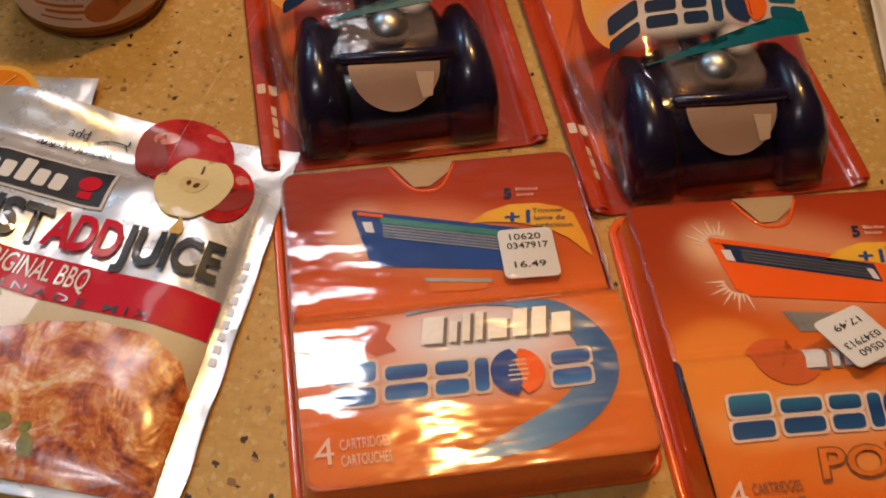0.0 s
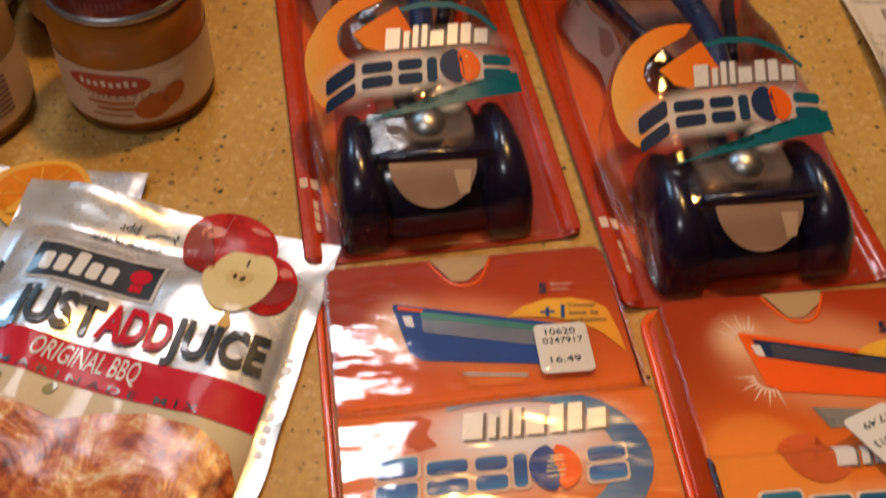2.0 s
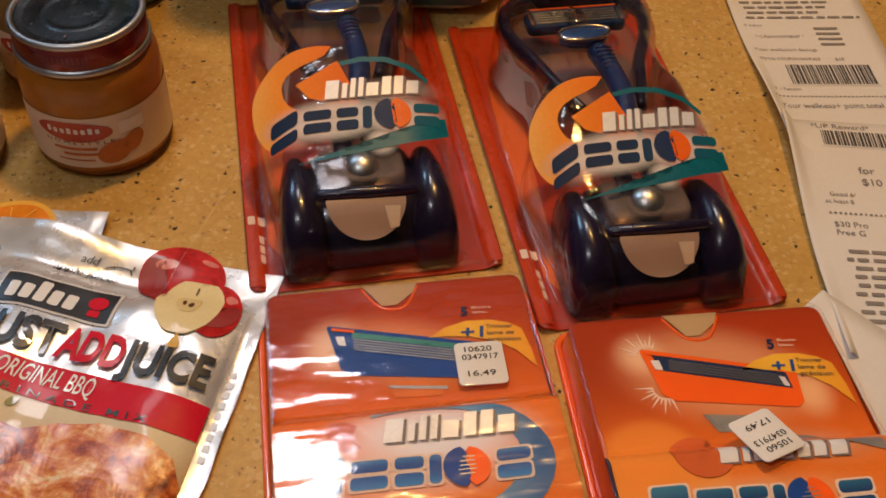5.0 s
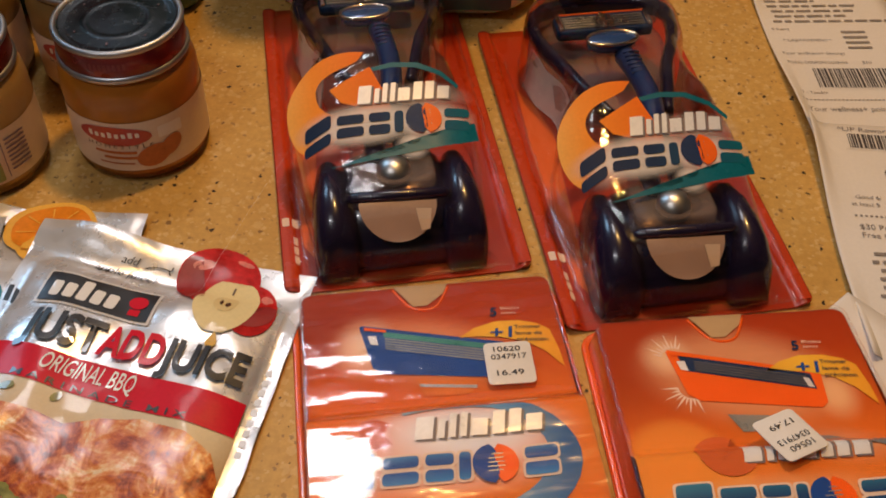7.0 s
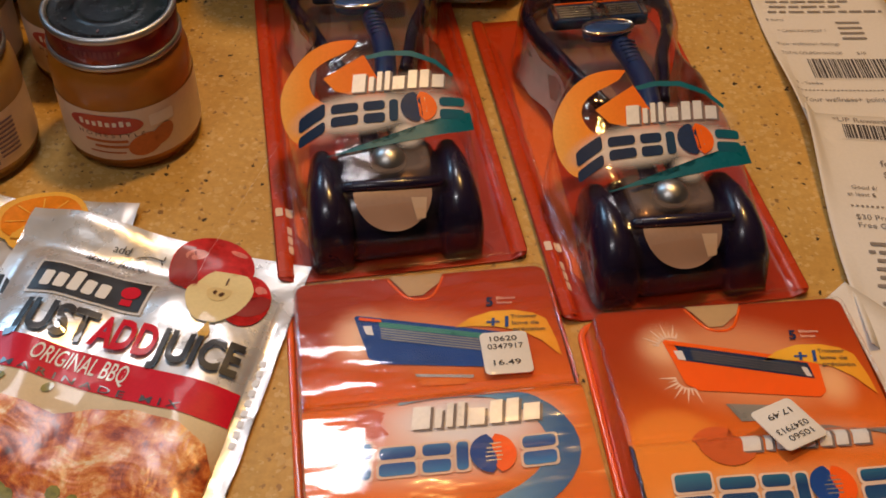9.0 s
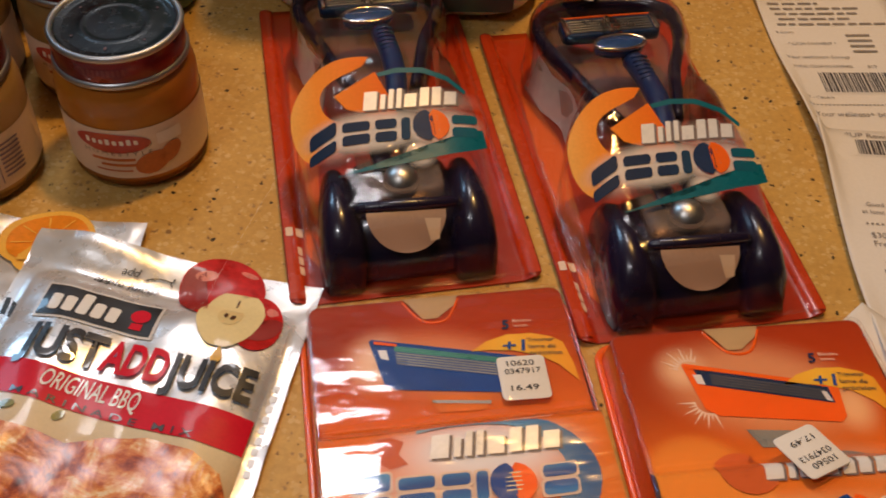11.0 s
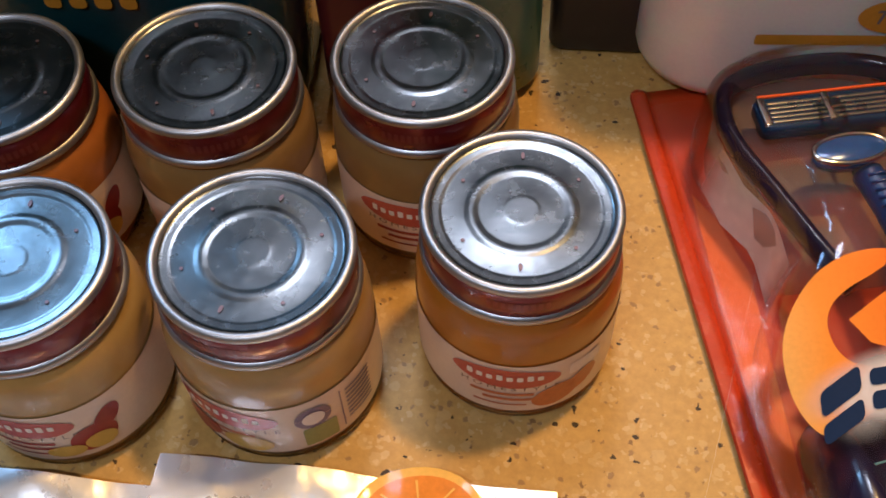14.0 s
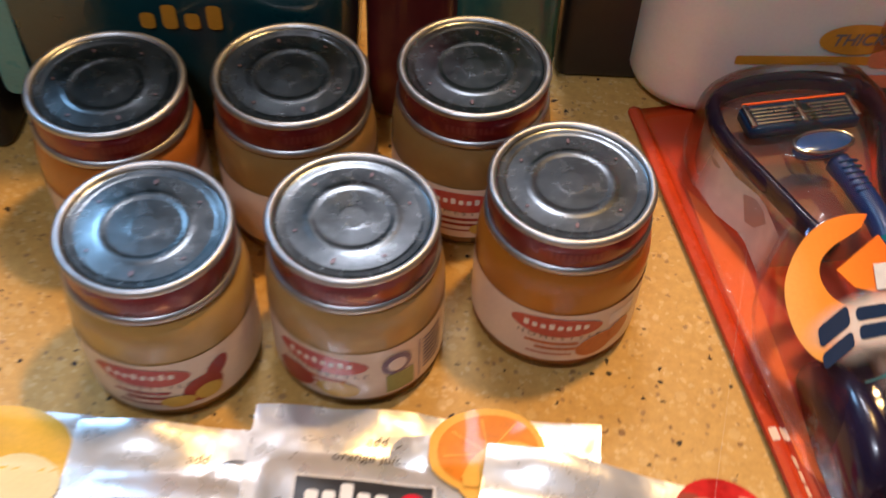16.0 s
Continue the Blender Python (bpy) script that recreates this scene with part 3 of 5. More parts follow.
def wrap(bm, lift):
    """Bend a flat drawing (x: arc length to the right, y: height) round the jar, facing -y."""
    for v in bm.verts:
        r = jar_radius(v.co.y) + lift
        a = v.co.x / 0.0318 - math.pi / 2
        v.co = Vector((r * math.cos(a), r * math.sin(a), v.co.y))
    return bm


def flat(u, v):
    return 0.0


def on_jar(polys, lift):
    return wrap(sheet(polys, flat, cuts(-0.1, 0.1, 0.0025), (), 0), lift)


def jar(x, y, turn, food, label, kind):
    top = thing("baby_food_jar", pose(x, y - 0.0024, 0, 0, 0, turn) @ Matrix.Diagonal((1.02, 1.02, 1.042, 1)), label, "food jar", "jars of baby food")
    body = part("glass_body", lathe(JAR), food, top, "glass filled with smooth puree")
    part("heel_ring", lathe([(0.0302, 0.0022), (0.0316, 0.0034), (0.0316, 0.0046), (0.0304, 0.0056)], 56, False, False), CLEAR, body)
    paper = part("paper_label", on_jar([rr(-0.078, 0.0085, 0.078, 0.0362, 0.002, 3)], 0.00035), LABEL_CREAM, top, "cream paper label")
    brand = oval(-0.003, 0.0288, 0.0172, 0.0054, 30, -2)
    part("brand_oval", on_jar([brand], 0.0006), LABEL_RED, paper, "red oval")
    marks = [rr(-0.015 + k * 0.0031, 0.0280, -0.0131 + k * 0.0031, 0.0305 if k % 3 else 0.0312, 0.0004, 2) for k in range(8)]
    part("brand_bars", on_jar(marks, 0.00075), LABEL_TEXT, paper)
    part("printed_words", wrap(words([("H O M E S T Y L E", -0.017, 0.0222, 0.0021, 0.031, -1, 0, 0.0)], flat, cuts(-0.1, 0.1, 0.003)), 0.0006), LABEL_DARK, paper)
    fine = [rr(-0.014, 0.0186, 0.006, 0.0202, 0.0004, 2), rr(-0.010, 0.0155, 0.008, 0.0171, 0.0004, 2), rr(-0.013, 0.0125, 0.004, 0.0134, 0.0003, 2)]
    part("text_print", on_jar(fine, 0.0006), LABEL_ORANGE if kind != "apple" else LABEL_CRIMSON, paper)
    if kind == "sweet":
        part("fruit_picture", on_jar([oval(0.0135, 0.0165, 0.0085, 0.0058, 20, 20), oval(0.022, 0.0195, 0.0065, 0.0045, 18, 40)], 0.0006), LABEL_ORANGE, paper)
        part("side_panel", on_jar([rr(0.017, 0.0255, 0.029, 0.0318, 0.0008, 2)], 0.0006), LABEL_TEXT, paper)
    elif kind == "ring":
        part("fruit_picture", on_jar([oval(0.003, 0.0145, 0.008, 0.0048, 18)], 0.0008), LABEL_YELLOW, paper)
        part("dark_fruit", on_jar([oval(-0.014, 0.0155, 0.0085, 0.006, 18, 15)], 0.0007), LABEL_CRIMSON, paper)
        part("stage_ring", on_jar([crescent(0.0245, 0.0265, 0.0058, 0.0036, 0, 178), crescent(0.0245, 0.0265, 0.0058, 0.0036, 180, 358)], 0.0007), LABEL_LILAC, paper)
        part("ring_middle", on_jar([oval(0.0245, 0.0265, 0.0036, 0.0036, 18)], 0.0010), LABEL_TEXT, paper)
        part("stage_panel", on_jar([rr(0.0205, 0.0100, 0.0315, 0.0205, 0.0006, 2)], 0.0006), LABEL_GREEN, paper)
        part("side_print", on_jar([rr(0.036, 0.0305 - k * 0.0024, 0.047, 0.0316 - k * 0.0024, 0.0003, 2) for k in range(8)] + [rr(0.0338, 0.011, 0.0343, 0.033, 0.0002, 2)], 0.0006), LABEL_LILAC, paper)
    else:
        part("fruit_picture", on_jar([oval(0.0175, 0.0180, 0.0078, 0.0066, 20, 30), oval(0.0235, 0.0255, 0.0036, 0.0062, 18, -35)], 0.0006), LABEL_CRIMSON, paper)
        part("fruit_slice", on_jar([oval(0.019, 0.0155, 0.005, 0.0042, 18), oval(0.008, 0.014, 0.006, 0.0034, 18)], 0.0008), LABEL_YELLOW, paper)
    lid = part("lid", lathe([(r, 0.0717 - (0.0717 - z) * 0.6 if r > 0.0235 else 0.07045 + 0.45 * (z - 0.0696)) for r, z in [(0.0285, 0.0715), (0.0279, 0.0718), (0.0272, 0.0714), (0.0266, 0.0704), (0.0258, 0.0700), (0.0255, 0.0699), (0.0240, 0.0699), (0.0237, 0.0698), (0.0232, 0.0696), (0.0229, 0.0695), (0.0226, 0.0695), (0.0168, 0.0695), (0.0164, 0.0696), (0.0155, 0.0700), (0.0150, 0.0701), (0.0142, 0.0701), (0.0137, 0.0700), (0.0128, 0.0696), (0.0124, 0.0695), (0.0120, 0.0695), (0.0058, 0.0695), (0.0054, 0.06955), (0.0048, 0.0697), (0.0044, 0.0697), (0.0018, 0.0697)]], 64, False, True), LID, top, "silver tin lid with pressed rings")
    part("lid_band", lathe([(0.0289, 0.0587), (0.0292, 0.0594), (0.0292, 0.0690), (0.0289, 0.0699)], 64, False, False), LID_RED, lid, "dark red lacquered band")
    part("lid_top_bead", lathe([(0.0288, 0.0690), (0.0295, 0.0698), (0.0297, 0.0708), (0.0293, 0.0718), (0.0284, 0.0723), (0.0276, 0.0722), (0.0270, 0.0717), (0.0266, 0.0711)], 64, False, False), LID_BEAD, lid, "bright rolled rim")
    part("lid_skirt_bead", lathe([(0.0279, 0.0557), (0.0296, 0.0559), (0.0302, 0.0566), (0.0302, 0.0577), (0.0298, 0.0587), (0.0289, 0.0591)], 64, False, False), LID_BEAD, lid, "bright skirt bead")
    bars = bmesh.new()
    for k in range(9):
        a0 = -math.pi / 2 - 0.32 + k * 0.072
        a1 = a0 + 0.045
        q = [bars.verts.new((0.0294 * math.cos(a), 0.0294 * math.sin(a), z)) for a, z in ((a0, 0.0628), (a1, 0.0628), (a1, 0.0662), (a0, 0.0662))]
        bars.faces.new(q)
    part("band_print", bars, BAND_INK, lid, "faint printed bars")
    for a, w in ((90, 0.0013), (270, 0.0013), (35, 0.0006), (150, 0.0006), (215, 0.0006), (320, 0.0006)):
        part("lid_mark", sheet([oval(0.020 * math.cos(radians(a)), 0.020 * math.sin(radians(a)), 0.0006, w, 8)], lambda u, v: 0.0708, (), (), 0.0), FADED, lid, "faded red mark")
    return top


ORANGE_PUREE = puree("sweet_potato_puree", (0.40, 0.130, 0.008))
TAN_PUREE = puree("tan_fruit_puree", (0.40, 0.235, 0.075))
GOLD_PUREE = puree("golden_fruit_puree", (0.43, 0.26, 0.07))
PEAR_PUREE = puree("pear_puree", (0.26, 0.145, 0.042))
CARROT_PUREE = puree("carrot_puree", (0.42, 0.13, 0.014))
jar(-0.1045, 0.4375, 6, ORANGE_PUREE, "glass jar of amber orange puree with cream label and silver lid", "sweet")
jar(-0.1790, 0.4115, -10, TAN_PUREE, "glass jar of tan puree with lilac ring on its label", "ring")
jar(-0.2480, 0.3985, 4, GOLD_PUREE, "glass jar of golden puree with red apples on its label", "apple")
jar(-0.1440, 0.4945, 2, PEAR_PUREE, "glass jar of pear puree standing before a green bottle", "apple")
jar(-0.2140, 0.4805, 24, PEAR_PUREE, "glass jar of pale puree under a dark reflecting lid", "apple")
jar(-0.2820, 0.4660, 30, CARROT_PUREE, "glass jar of orange carrot puree standing before a teal bag", "apple")


# ---- marinade packets ----
PW, PL = 0.0635, 0.0760
HINT_LINE = [(-0.0110, 0.0612), (-0.0085, 0.0626), (-0.0060, 0.0634), (-0.0030, 0.0636), (0.0004, 0.0632)]


def packet_height(seed, lift_left, tall=0.0075, lift_right=0.0):
    def zf(u, v):
        a = max(0.0, 1 - abs(u / (PW - 0.007)) ** 2.6) if abs(u) < PW - 0.007 else 0.0
        b = max(0.0, 1 - abs((v + 0.008) / (PL - 0.014)) ** 3.0) if abs(v + 0.008) < PL - 0.014 else 0.0
        pillow = tall * (a * b) ** 0.55
        crease = noise.noise(Vector((u * 42 + seed * 7.3, v * 30, seed))) * 0.0022 + noise.noise(Vector((u * 95, v * 80 + seed * 3.1, seed))) * 0.0008
        weight = 0.25 + 0.75 * min(1.0, a * b * 1.6)
        z = 0.0022 + pillow + (crease + 0.0012) * weight
        z += lift_left * step01((-u + 0.012) / 0.060) + lift_right * step01(u / 0.05)
        z += 0.0075 * step01((v - PL + 0.020) / 0.018) * (0.45 + noise.noise(Vector((u * 26, seed * 2.2, 0.4))))
        z += 0.0022 * math.exp(-((v - 0.046 - 0.006 * math.sin(u * 30 + seed)) / 0.011) ** 2) * (0.4 + noise.noise(Vector((u * 26 + 4.0, seed * 1.7, 2.0))))
        return max(z, 0.0012)
    return zf


def fruit_apple(p, zf, cu, cv):
    fr = part("apple_picture", sheet([oval(0.0220, 0.0640, 0.0186, 0.0180, 34), oval(0.0420, 0.0488, 0.0110, 0.0160, 28, 10)], zf, cu, cv, 0.0007), APPLE_RED, p, "two red apples")
    part("apple_shade", sheet([crescent(0.0220, 0.0640, 0.0180, 0.0150, 150, 250, (0.003, 0.002)), crescent(0.0420, 0.0488, 0.0108, 0.0092, -100, 20, (-0.0030, 0.002))], zf, cu, cv, 0.0009), LABEL_CRIMSON, fr, "darker apple skin")
    part("apple_shine", sheet([oval(0.0135, 0.0700, 0.0050, 0.0026, 16, 20), oval(0.0310, 0.0755, 0.0042, 0.0014, 16, -12), oval(0.0465, 0.0570, 0.0030, 0.0022, 14, -30)], zf, cu, cv, 0.0009), APPLE_SHINE, fr, "paler printed shine")
    half = []
    for k in range(30):
        q = 2 * math.pi * k / 30
        dip = 0.36 * math.exp(-((q - math.pi / 2) / 0.26) ** 2) + 0.08 * math.exp(-((q - 1.5 * math.pi) / 0.2) ** 2)
        wide = 1.0 + 0.10 * math.sin(q)
        half.append((0.0310 + 0.0134 * wide * math.cos(q), 0.0482 + 0.0180 * (1 - dip) * math.sin(q)))
    part("apple_half", sheet([half], zf, cu, cv, 0.0010), APPLE_FLESH, fr, "cream cut face of an apple")
    part("core_print", sheet([oval(0.0310, 0.0492, 0.0050, 0.0066, 20)], zf, cu, cv, 0.0012), JUICE_PALE, fr)
    part("seed", sheet([oval(0.0296, 0.0482, 0.0008, 0.0018, 12, 8)], zf, (), (), 0.0014), SEED, fr)
    part("seed", sheet([oval(0.0326, 0.0476, 0.0010, 0.0018, 12, -12)], zf, (), (), 0.0014), SEED, fr)
    part("stem", sheet([slant(0.0307, 0.0315, 0.0560, 0.0605)], zf, (), (), 0.0014), SEED, fr)
    part("juice_drop", sheet([[(0.0325, 0.0320), (0.0346, 0.0270), (0.0348, 0.0247), (0.0333, 0.0228), (0.0312, 0.0231), (0.0301, 0.0252), (0.0308, 0.0280)]], zf, cu, cv, 0.0010), JUICE, fr)


def fruit_orange(p, zf, cu, cv):
    fr = part("orange_picture", sheet([oval(0.0220, 0.0620, 0.0215, 0.0185, 32), oval(0.0300, 0.0500, 0.0190, 0.0130, 30)], zf, cu, cv, 0.0016), ORANGE_RIND, p, "orange slices")
    part("orange_flesh", sheet([oval(0.0225, 0.0620, 0.0185, 0.0155, 30)], zf, cu, cv, 0.0020), ORANGE_FLESH, fr)
    part("slice_rind", sheet([crescent(0.0305, 0.0495, 0.0170, 0.0148, -10, 190)], zf, cu, cv, 0.0026), ORANGE_RIND, fr)
    seg = []
    for k in range(8):
        a = radians(45 * k + 10)
        seg.append([(0.0225 + r * math.cos(a + d), 0.0620 + r * 0.84 * math.sin(a + d)) for r, d in ((0.003, -0.05), (0.0165, -0.025), (0.0165, 0.025), (0.003, 0.05))])
    part("segment_print", sheet(seg, zf, cu, cv, 0.0024), ORANGE_RIND, fr)


def fruit_yellow(p, zf, cu, cv):
    fr = part("fruit_picture", sheet([oval(0.0250, 0.0600, 0.0230, 0.0170, 30)], zf, cu, cv, 0.0006), YELLOW_INK, p, "yellow fruit")
    part("fruit_flesh", sheet([oval(0.0300, 0.0470, 0.0170, 0.0135, 26, 10)], zf, cu, cv, 0.0009), APPLE_FLESH, fr)


def packet(m, seed, lift, fruit, accent, label, words_on=True, tall=0.0075, flavour=""):
    zf = packet_height(seed, lift, tall)
    top = thing("marinade_packet", m, label, "food packet", "marinade packets")
    n_u, n_v = 56, 66
    bm = bmesh.new()
    grid = [[bm.verts.new((0, 0, 0)) for _ in range(n_u + 1)] for _ in range(n_v + 1)]
    for j in range(n_v + 1):
        for i in range(n_u + 1):
            u, v = -PW + 2 * PW * i / n_u, -PL + 2 * PL * j / n_v
            wav = 0.0007 * noise.noise(Vector((v * 60, seed, 0))) if i in (0, n_u) else 0
            grid[j][i].co = (u + wav, v, zf(u, v))
    for j in range(n_v):
        for i in range(n_u):
            bm.faces.new((grid[j][i], grid[j][i + 1], grid[j + 1][i + 1], grid[j + 1][i]))
    body = part("foil_pouch", bm, FOIL, top, "wrinkled silver foil")
    back = sheet([slant(-PW, PW, -PL, PL)], lambda u, v: max(0.0005, zf(u, v) - 0.012 * max(0.0, 1 - abs(u / PW) ** 3) * max(0.0, 1 - abs(v / PL) ** 3) - 0.0003), cuts(-PW, PW, 0.009), cuts(-PL, PL, 0.011), 0.0)
    part("pouch_back", back, FOIL, top, "plain foil back")
    cu, cv = cuts(-PW, PW, 2 * PW / n_u * 2), cuts(-PL, PL, 2 * PL / n_v * 2)
    part("side_seam", sheet([slant(PW - 0.0075, PW - 0.0003, -PL + 0.001, PL - 0.022)], zf, cu, cv, 0.0004), SEAM, body, "bright crimped edge")
    part("seam_print", sheet([rr(PW - 0.0058, 0.018 - 0.0050 * k, PW - 0.0032, 0.0212 - 0.0050 * k, 0.0004, 2) for k in range(9)], zf, cu, cv, 0.0008), GREY_INK, body)
    photo = part("food_picture", sheet([slant(-PW + 0.004, PW - 0.0075, -PL + 0.004, -0.0100)], zf, cu, cv, 0.0005), CREAM_INK, body, "photograph of a plated dish")
    blob = [(-0.058, -0.036), (-0.050, -0.028), (-0.036, -0.024), (-0.020, -0.024), (-0.008, -0.026), (0.004, -0.020), (0.020, -0.0165), (0.038, -0.018), (0.050, -0.024), (0.0555, -0.034), (0.0555, -0.0718), (-0.059, -0.0718)]
    part("roast_meat", sheet([blob], zf, cu, cv, 0.0008), ROAST, photo, "browned meat")
    rng = random.Random(seed)
    leaves = [oval(-0.002 + rng.uniform(-0.016, 0.016), -0.0615 + rng.uniform(-0.006, 0.006), rng.uniform(0.002, 0.0042), rng.uniform(0.0015, 0.003), 9, rng.uniform(0, 180)) for _ in range(9)]
    leaves += [oval(-0.034, -0.0165, 0.003, 0.002, 9, 20), oval(-0.015, -0.0155, 0.0028, 0.0018, 9, 60)]
    for q in leaves:
        part("herb_leaf", sheet([q], zf, cu, cv, 0.0011), PARSLEY, photo)
    part("lemon_wedge", sheet([oval(-0.047, -0.0185, 0.006, 0.0038, 14, 10)], zf, cu, cv, 0.0012), YELLOW_INK, photo)
    band = part("flavour_band", sheet([[(-PW + 0.003, -0.0105), (PW - 0.008, -0.0145), (PW - 0.008, 0.0015), (-PW + 0.003, 0.0055)]], zf, cu, cv, 0.0009), accent, body, "coloured flavour band")
    plate = part("logo_plate", sheet([slant(-0.0455, 0.0045, 0.0275, 0.0465, 0.0)], zf, cu, cv, 0.0006), SILVER_INK, body, "silver-edged plate")
    part("logo_ground", sheet([slant(-0.0443, 0.0033, 0.0287, 0.0453, 0.0)], zf, cu, cv, 0.0009), BLACK_INK, plate)
    bars = [rr(-0.0405 + 0.0060 * k, 0.0315, -0.0360 + 0.0060 * k, 0.0400 if k != 2 else 0.0435, 0.0012, 3) for k in range(5)]
    for q in bars:
        part("logo_bar", sheet([q], zf, cu, cv, 0.0012), WHITE_INK, plate)
    part("logo_mark", sheet([oval(-0.0035, 0.0385, 0.0042, 0.0036, 16), slant(-0.0060, -0.0012, 0.0310, 0.0345, 0.0)], zf, cu, cv, 0.0012), RED_INK, plate, "red mark")
    fruit(body, zf, cu, cv)
    part("title_word", words([("JUST", -0.0420, 0.0080, 0.0150, 0.0328, 0, 0, 0.034)], zf, cu, cv, 0.0016), BLACK_INK, body)
    part("title_word", words([("JUICE", 0.0160, 0.0080, 0.0150, 0.0355, 0, 0, 0.034)], zf, cu, cv, 0.0016), BLACK_INK, body)
    part("title_word", words([("ADD", -0.0095, 0.0080, 0.0150, 0.0262, 0, 0, 0.034)], zf, cu, cv, 0.0016), accent, body)
    if flavour:
        part("flavour_print", words([(flavour, -0.0270, -0.0052, 0.0080, 0.0660, -2, 0.15, 0.006)], zf, cu, cv, 0.0013), WHITE_INK, band)
        part("small_print", words([("M A R I N A D E   M I X", -0.0360, -0.0108, 0.0030, 0.0720, -2, 0, 0.004)], zf, cu, cv, 0.0013), BLACK_INK, band)
    hint = [("add", -0.0215, 0.0612, 0.0036, None, 2, 0.3, -0.004)]
    if flavour:
        hint.append(("apple juice!", -0.0310, 0.0545, 0.0036, 0.027, 2, 0.25, 0.002))
    elif fruit is fruit_orange:
        hint.append(("orange juice!", -0.0330, 0.0545, 0.0036, 0.029, 2, 0.25, 0.002))
    part("hint_print", words(hint, zf, cu, cv, 0.0009), BLACK_INK, body)
    arrow = []
    for (x0, y0), (x1, y1) in zip(HINT_LINE, HINT_LINE[1:]):
        arrow.append([(x0, y0 - 0.0003), (x1, y1 - 0.0003), (x1, y1 + 0.0003), (x0, y0 + 0.0003)])
    arrow += [slant(0.0002, 0.0008, 0.0612, 0.0632, -0.0010), slant(0.0002, 0.0008, 0.0634, 0.0652, 0.0004)]
    part("hint_arrow", sheet(arrow, zf, cu, cv, 0.0009), BLACK_INK, body)
    return top


packet(pose(-0.0675, 0.2810, 0, 0, 0, -4), 3, 0.0075, fruit_apple, RED_INK, "silver foil packet printed with red apples and a red band", flavour="ORIGINAL BBQ")
packet(pose(-0.1440, 0.2990, 0, 0, 0, 3), 5, 0.0050, fruit_orange, TEAL_INK, "silver foil packet printed with orange slices and a teal band", tall=0.005)
packet(pose(-0.2050, 0.2850, 0, 0, 0, 4), 8, 0.0035, fruit_yellow, PURPLE_INK, "silver foil packet lying under another packet", tall=0.004)
packet(pose(-0.3190, 0.2820, 0, 0, 0, 1), 11, 0.0, fruit_yellow, RED_INK, "silver foil packet printed with yellow fruit", tall=0.004)


# ---- cartridge packs ----
KW, KH = 0.117, 0.134


def pack_top(u, v):
    z = 0.0200 + 0.0022 * min(1.0, v / 0.056) - 0.0092 * step01((v - 0.056) / 0.010)
    return z + 0.0007 * math.sin(u * 55) * step01(v / 0.02) * step01((0.06 - v) / 0.02)


LOGO_STEPS = [(0.13, 1.0), (0.05, 0.80), (0.05, 1.05), (0.05, 1.05), (0.12, 0.72), (0.09, 1.0), (0.09, 1.0), (0.12, 0.72)]
LOGO_STARTS = [0.0, 0.165, 0.245, 0.325, 0.405, 0.560, 0.680, 0.805]


def plain_word(u0, v0, w, h, bow=None):
    """Plain bars of a wordmark's size: stacked level strips and one post."""
    out = []
    for a, b, halves in ((0.0, 0.165, ((0.0, 0.40), (0.54, 1.04))), (0.20, 0.365, ((0.04, 0.40), (0.52, 0.86))), (0.395, 0.525, ((0.04, 0.40), (0.52, 0.86))), (0.55, 0.605, ((0.04, 0.86),)), (0.855, 1.01, ((0.0, 0.38), (0.50, 0.84)))):
        for c, d in halves:
            ring = rr(u0 + w * a, v0 + h * c, u0 + w * b, v0 + h * d, min(0.0016, h * 0.12), 3)
            out.append([(x + 0.12 * (y - v0), y) for x, y in ring])
    return [[(x, y + bow(x)) for x, y in p] for p in out] if bow else out


def widen(poly, d):
    cx, cy = sum(p[0] for p in poly) / len(poly), sum(p[1] for p in poly) / len(poly)
    return [(x + math.copysign(d, x - cx), y + math.copysign(d, y - cy)) for x, y in poly]


